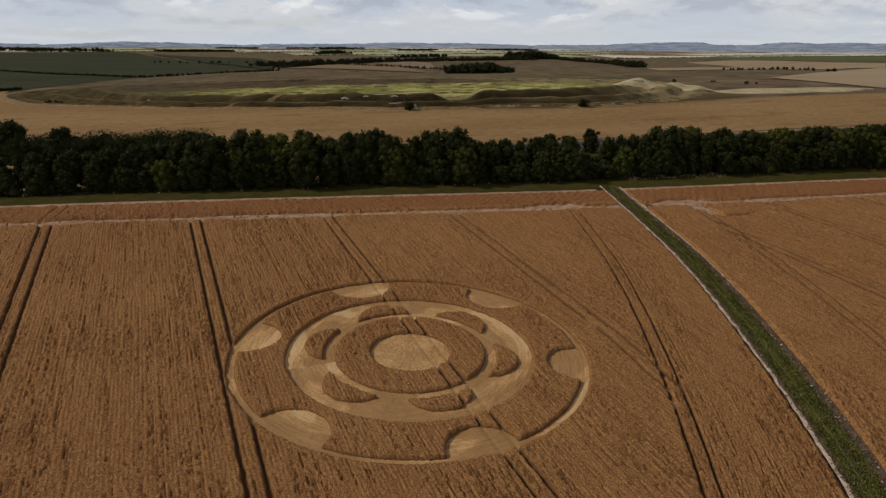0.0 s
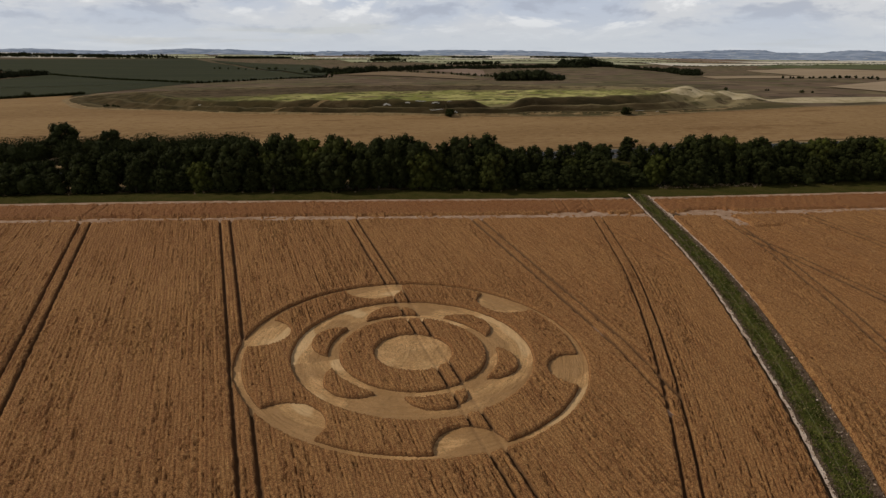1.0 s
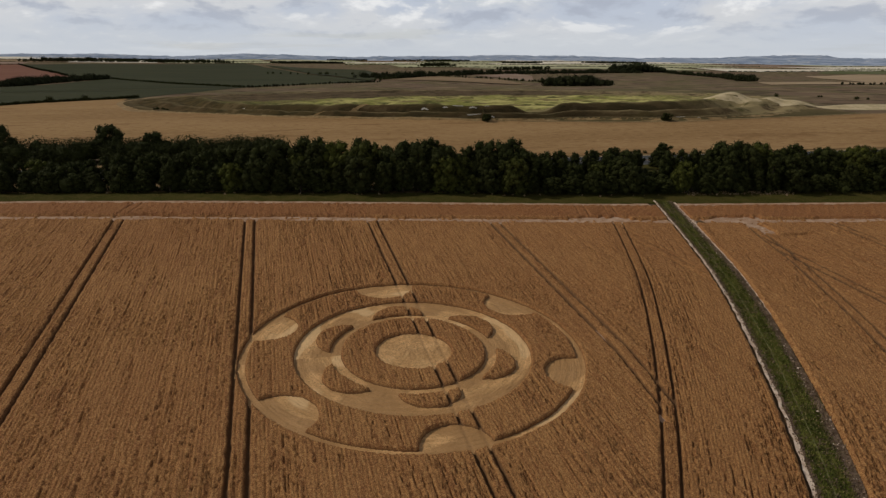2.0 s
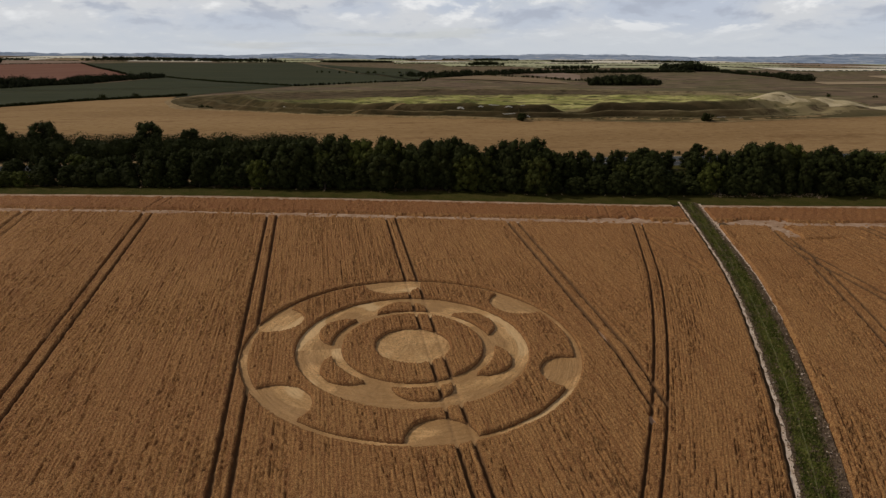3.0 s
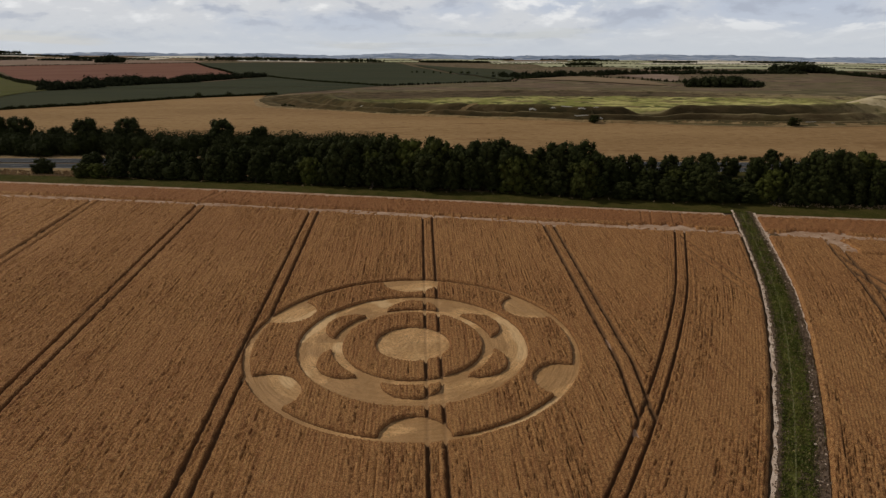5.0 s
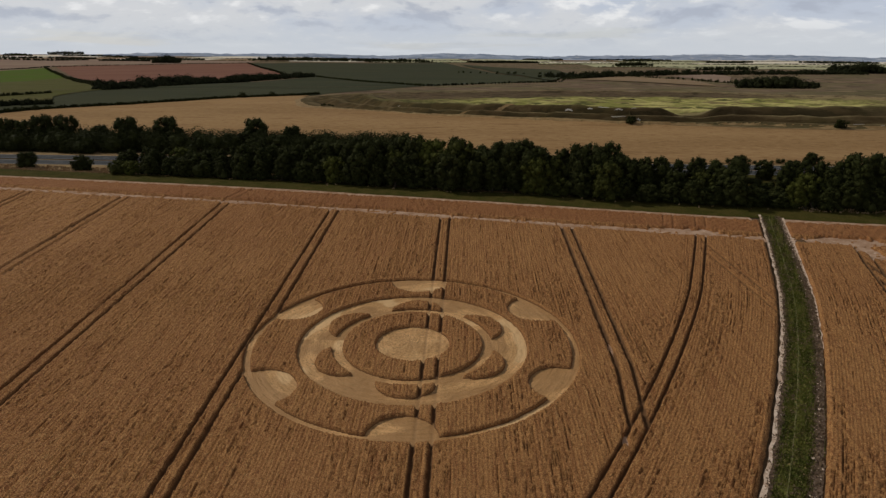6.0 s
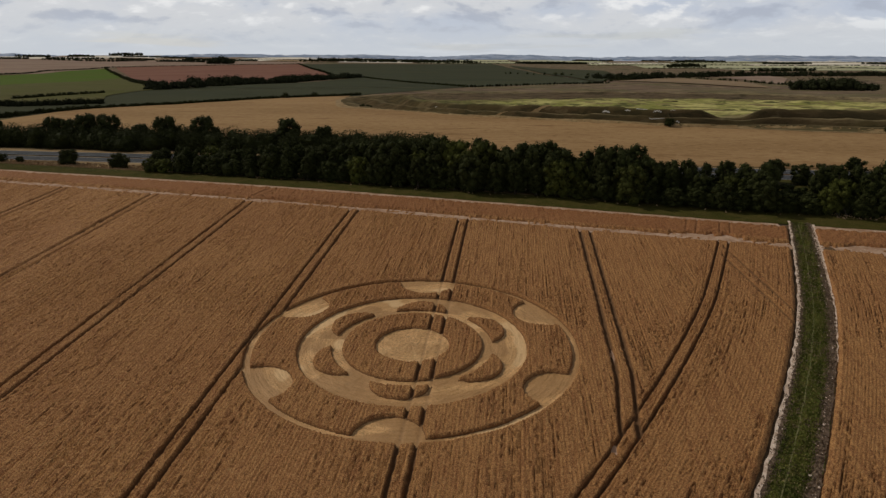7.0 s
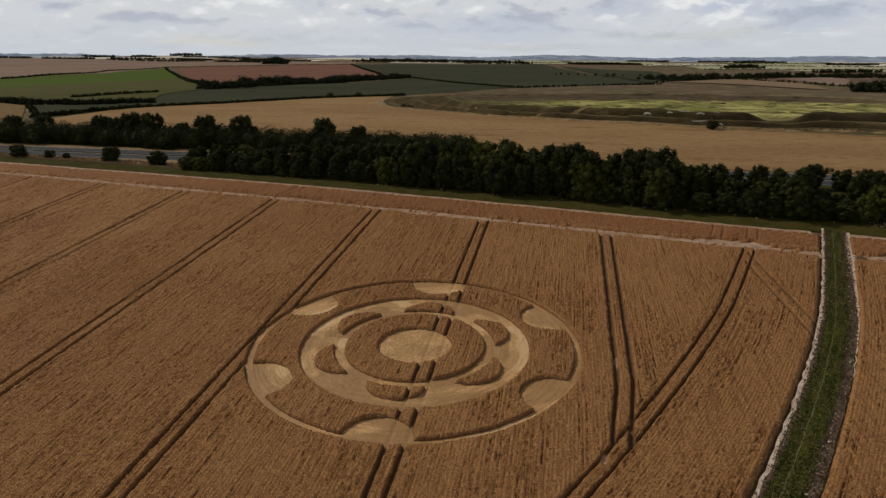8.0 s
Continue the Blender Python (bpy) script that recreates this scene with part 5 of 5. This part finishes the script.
hedge("hedge", ((-30, 1600), (60, 1500), (300, 1330)), 30, 4, 8, 26, LEAF, "scattered dark trees on the far slope", "trees", 26, 1.1, 25)
for k, (x, y, tall) in enumerate(((320, 335, 2.6), (347, 326, 1.4), (351, 298, 2.2), (357, 296, 1.3))):
    hedge("thorn_bush", ((x - 1, y), (x + 1, y + 0.4)), 1.2, tall * 0.7, tall, 0.9, LEAF, "dark thorn bush alone on the downs", "bush", 60, 0.3, 26 + k)
hedge("hedge", ((84, 125.5), (104, 126.5)), 3, 0.8, 1.9, 1.3, LEAF, "low brownish scrub on the bank beyond the road", "bush", 60, 0.22, 33)


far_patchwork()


def far_woods():
    rs = np.random.RandomState(41)
    for k in range(26):
        x, y = rs.uniform(-3300, 3600), rs.uniform(2900, 4300)
        if -1500 < x < -100 and y < 3300:
            continue
        long = rs.uniform(90, 420)
        hedge("far_wood", ((x, y), (x + long, y + rs.uniform(-40, 40))), 60, 6, 11, 5, LEAF_FAR, "dark far wood among pale fields", "trees", 20, 2.4, 50 + k, 2)


far_woods()


def skyline(name, dist, base, high, wave, seed, label):
    """A far ridge: a broad low mound round the view."""
    a = np.radians(np.linspace(-75, 75, 900))
    rows = []
    h = base + high * (0.55 * value_noise(a * wave + seed, a * 0 + 0.5) + 0.30 * value_noise(a * wave * 3.1, a * 0 + seed + 0.5) + 0.13 * value_noise(a * wave * 11, a * 0 + seed + 3.5) + 0.10 * value_noise(a * wave * 43, a * 0 + seed + 5.5))
    h = h - 13 - 8 * smooth(-0.40, -0.10, a)
    for d, k in ((dist - 260, 0.0), (dist - 120, 0.72), (dist, 1.0), (dist + 140, 0.6)):
        rows.append(np.stack([np.sin(a) * d, np.cos(a) * d - 80, -20 + (h + 20) * k], -1))
    p = np.stack(rows)
    k = np.arange(p.shape[0] * p.shape[1]).reshape(p.shape[:2])
    q = np.stack([k[:-1, :-1], k[:-1, 1:], k[1:, 1:], k[1:, :-1]], -1).reshape(-1, 4)
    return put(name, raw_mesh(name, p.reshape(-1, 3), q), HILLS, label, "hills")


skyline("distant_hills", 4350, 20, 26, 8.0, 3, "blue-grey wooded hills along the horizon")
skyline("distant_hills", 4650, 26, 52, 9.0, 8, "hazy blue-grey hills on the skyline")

# ---- small growth ----
def tufts(name, mat, spots, low, high, label, seed, blades=3):
    """Clumps of upright blades at spots (x, y)."""
    rs = np.random.RandomState(seed)
    x, y = np.repeat(spots[:, 0], blades), np.repeat(spots[:, 1], blades)
    n = len(x)
    x, y = x + rs.normal(0, 0.12, n), y + rs.normal(0, 0.12, n)
    z = land_z(x, y) + 0.04
    h = rs.uniform(low, high, n)
    a = rs.uniform(0, 6.28, n)
    w = h * rs.uniform(0.35, 0.6, n)
    lean = rs.normal(0, 0.35, (n, 2)) * h[:, None]
    p0 = np.stack([x - w * np.cos(a), y - w * np.sin(a), z], -1)
    p1 = np.stack([x + w * np.cos(a), y + w * np.sin(a), z], -1)
    p2 = np.stack([x + lean[:, 0], y + lean[:, 1], z + h], -1)
    me = raw_mesh(name, np.stack([p0, p1, p2], 1).reshape(-1, 3), np.arange(3 * n).reshape(-1, 3))
    return put(name, me, mat, label, "grass", "stuff", False)


def strip_spots(count, lo, hi, seed, y0=-42.0, y1=57.0):
    """Spots on the grass strip between two shares of its width."""
    rs = np.random.RandomState(seed)
    y = rs.uniform(y0, y1, count)
    u = rs.uniform(lo, hi, count)
    return np.stack([strip_x(y) + strip_wide(y) * u, y], -1)


def verge_spots(count, lo, hi, seed, x0=-140.0, x1=190.0):
    rs = np.random.RandomState(seed)
    x = rs.uniform(x0, x1, count)
    return np.stack([x, edge_y(x) + rs.uniform(lo, hi, count)], -1)


green = strip_spots(17000, 0.10, 0.82, 1)
green = green[np.abs(green[:, 0] - strip_x(green[:, 1]) - strip_wide(green[:, 1]) * 0.40) > 0.10]
tufts("grass_tufts", TUFT, green, 0.08, 0.22, "green grass tufts on the field strip", 2)
inner = strip_spots(3000, 0.12, 0.80, 11)
inner = inner[value_noise(inner[:, 0] * 0.8, inner[:, 1] * 0.8) > 0.58]
weedy = np.concatenate([strip_spots(3000, 0.74, 1.0, 3), strip_spots(1500, 0.0, 0.17, 4), inner])
tufts("dry_weeds", WEED, weedy, 0.08, 0.26, "brown dry weeds along the field strip", 5)
tufts("dry_grass", STRAW, strip_spots(420, 0.60, 0.98, 27), 0.08, 0.20, "pale dry stems along the field strip", 28)
tufts("grass_tufts", VERGE_TUFT, verge_spots(4200, 0.3, 8.0, 6), 0.07, 0.18, "green grass tufts on the verge", 7)
tufts("dry_grass", STRAW, np.concatenate([verge_spots(70, 5.6, 7.0, 8), verge_spots(3600, 8, 20, 9, -175, -80)]), 0.15, 0.45, "pale dry grass stems beside the road and trees", 10)


def stones(spots, label, seed):
    """Lumps of chalk lying in the grass: low uneven six-sided stones."""
    rs = np.random.RandomState(seed)
    verts, quads = [], []
    for x, y in spots:
        r = 0.04 + 0.10 * rs.rand() ** 2
        z = float(land_z(x, y)) + 0.08
        k = len(verts)
        for lift, wide in ((0.0, 1.0), (0.55, 0.85), (0.9, 0.45)):
            for i in range(6):
                a = math.pi * i / 3 + 0.3 * rs.rand()
                q = r * wide * (0.75 + 0.5 * rs.rand())
                verts.append((x + q * math.cos(a), y + q * math.sin(a) * 1.3, z + r * lift))
        for j in range(2):
            for i in range(6):
                i2 = (i + 1) % 6
                quads.append((k + j * 6 + i, k + j * 6 + i2, k + j * 6 + 6 + i2, k + j * 6 + 6 + i))
        quads += [(k + 12, k + 13, k + 14, k + 15), (k + 12, k + 15, k + 16, k + 17)]
    return put("chalk_stones", raw_mesh("chalk_stones", np.array(verts), np.array(quads)), CHALK_PALE, label, "stones", "stuff", False)


stones(np.concatenate([strip_spots(170, 0.78, 1.0, 21), strip_spots(40, 0.0, 0.10, 22)]), "pale chalk stones scattered along the grass strip", 23)
rusty = np.stack([np.random.RandomState(24).uniform(77, 104, 200), np.random.RandomState(25).uniform(6.4, 9.4, 200)], -1)
tufts("dry_grass", STRAW, np.stack([rusty[:, 0], edge_y(rusty[:, 0]) + rusty[:, 1]], -1), 0.15, 0.40, "rusty dry grass at the foot of the trees", 26)


def dead_branches(x, y, seed):
    """A few bleached sticks leaning together."""
    rs = np.random.RandomState(seed)
    verts, quads = [], []
    z = float(land_z(x, y))
    for k in range(5):
        a = rs.uniform(0, 6.28)
        foot = (x + 1.3 * math.cos(a), y + 1.3 * math.sin(a), z - 0.05)
        top = (x + rs.uniform(-0.5, 0.5), y + rs.uniform(-0.5, 0.5), z + rs.uniform(1.2, 2.4))
        tube(verts, quads, foot, top, 0.07, 0.03, 5)
    return put("dead_branches", raw_mesh("dead_branches", np.array(verts), np.array(quads)), DEAD, "bleached dead branches leaning at the hedge gap", "branches", "", False)


DEAD = material("bleached_wood", two_tone((0.085, 0.07, 0.056), (0.115, 0.096, 0.077), (0.06, 0.05, 0.038), 1.0, 6.0), 0.9)
dead_branches(70.2, 64.0, 1)
dead_branches(75.5, 63.2, 2)
dead_branches(79.0, 62.5, 3)
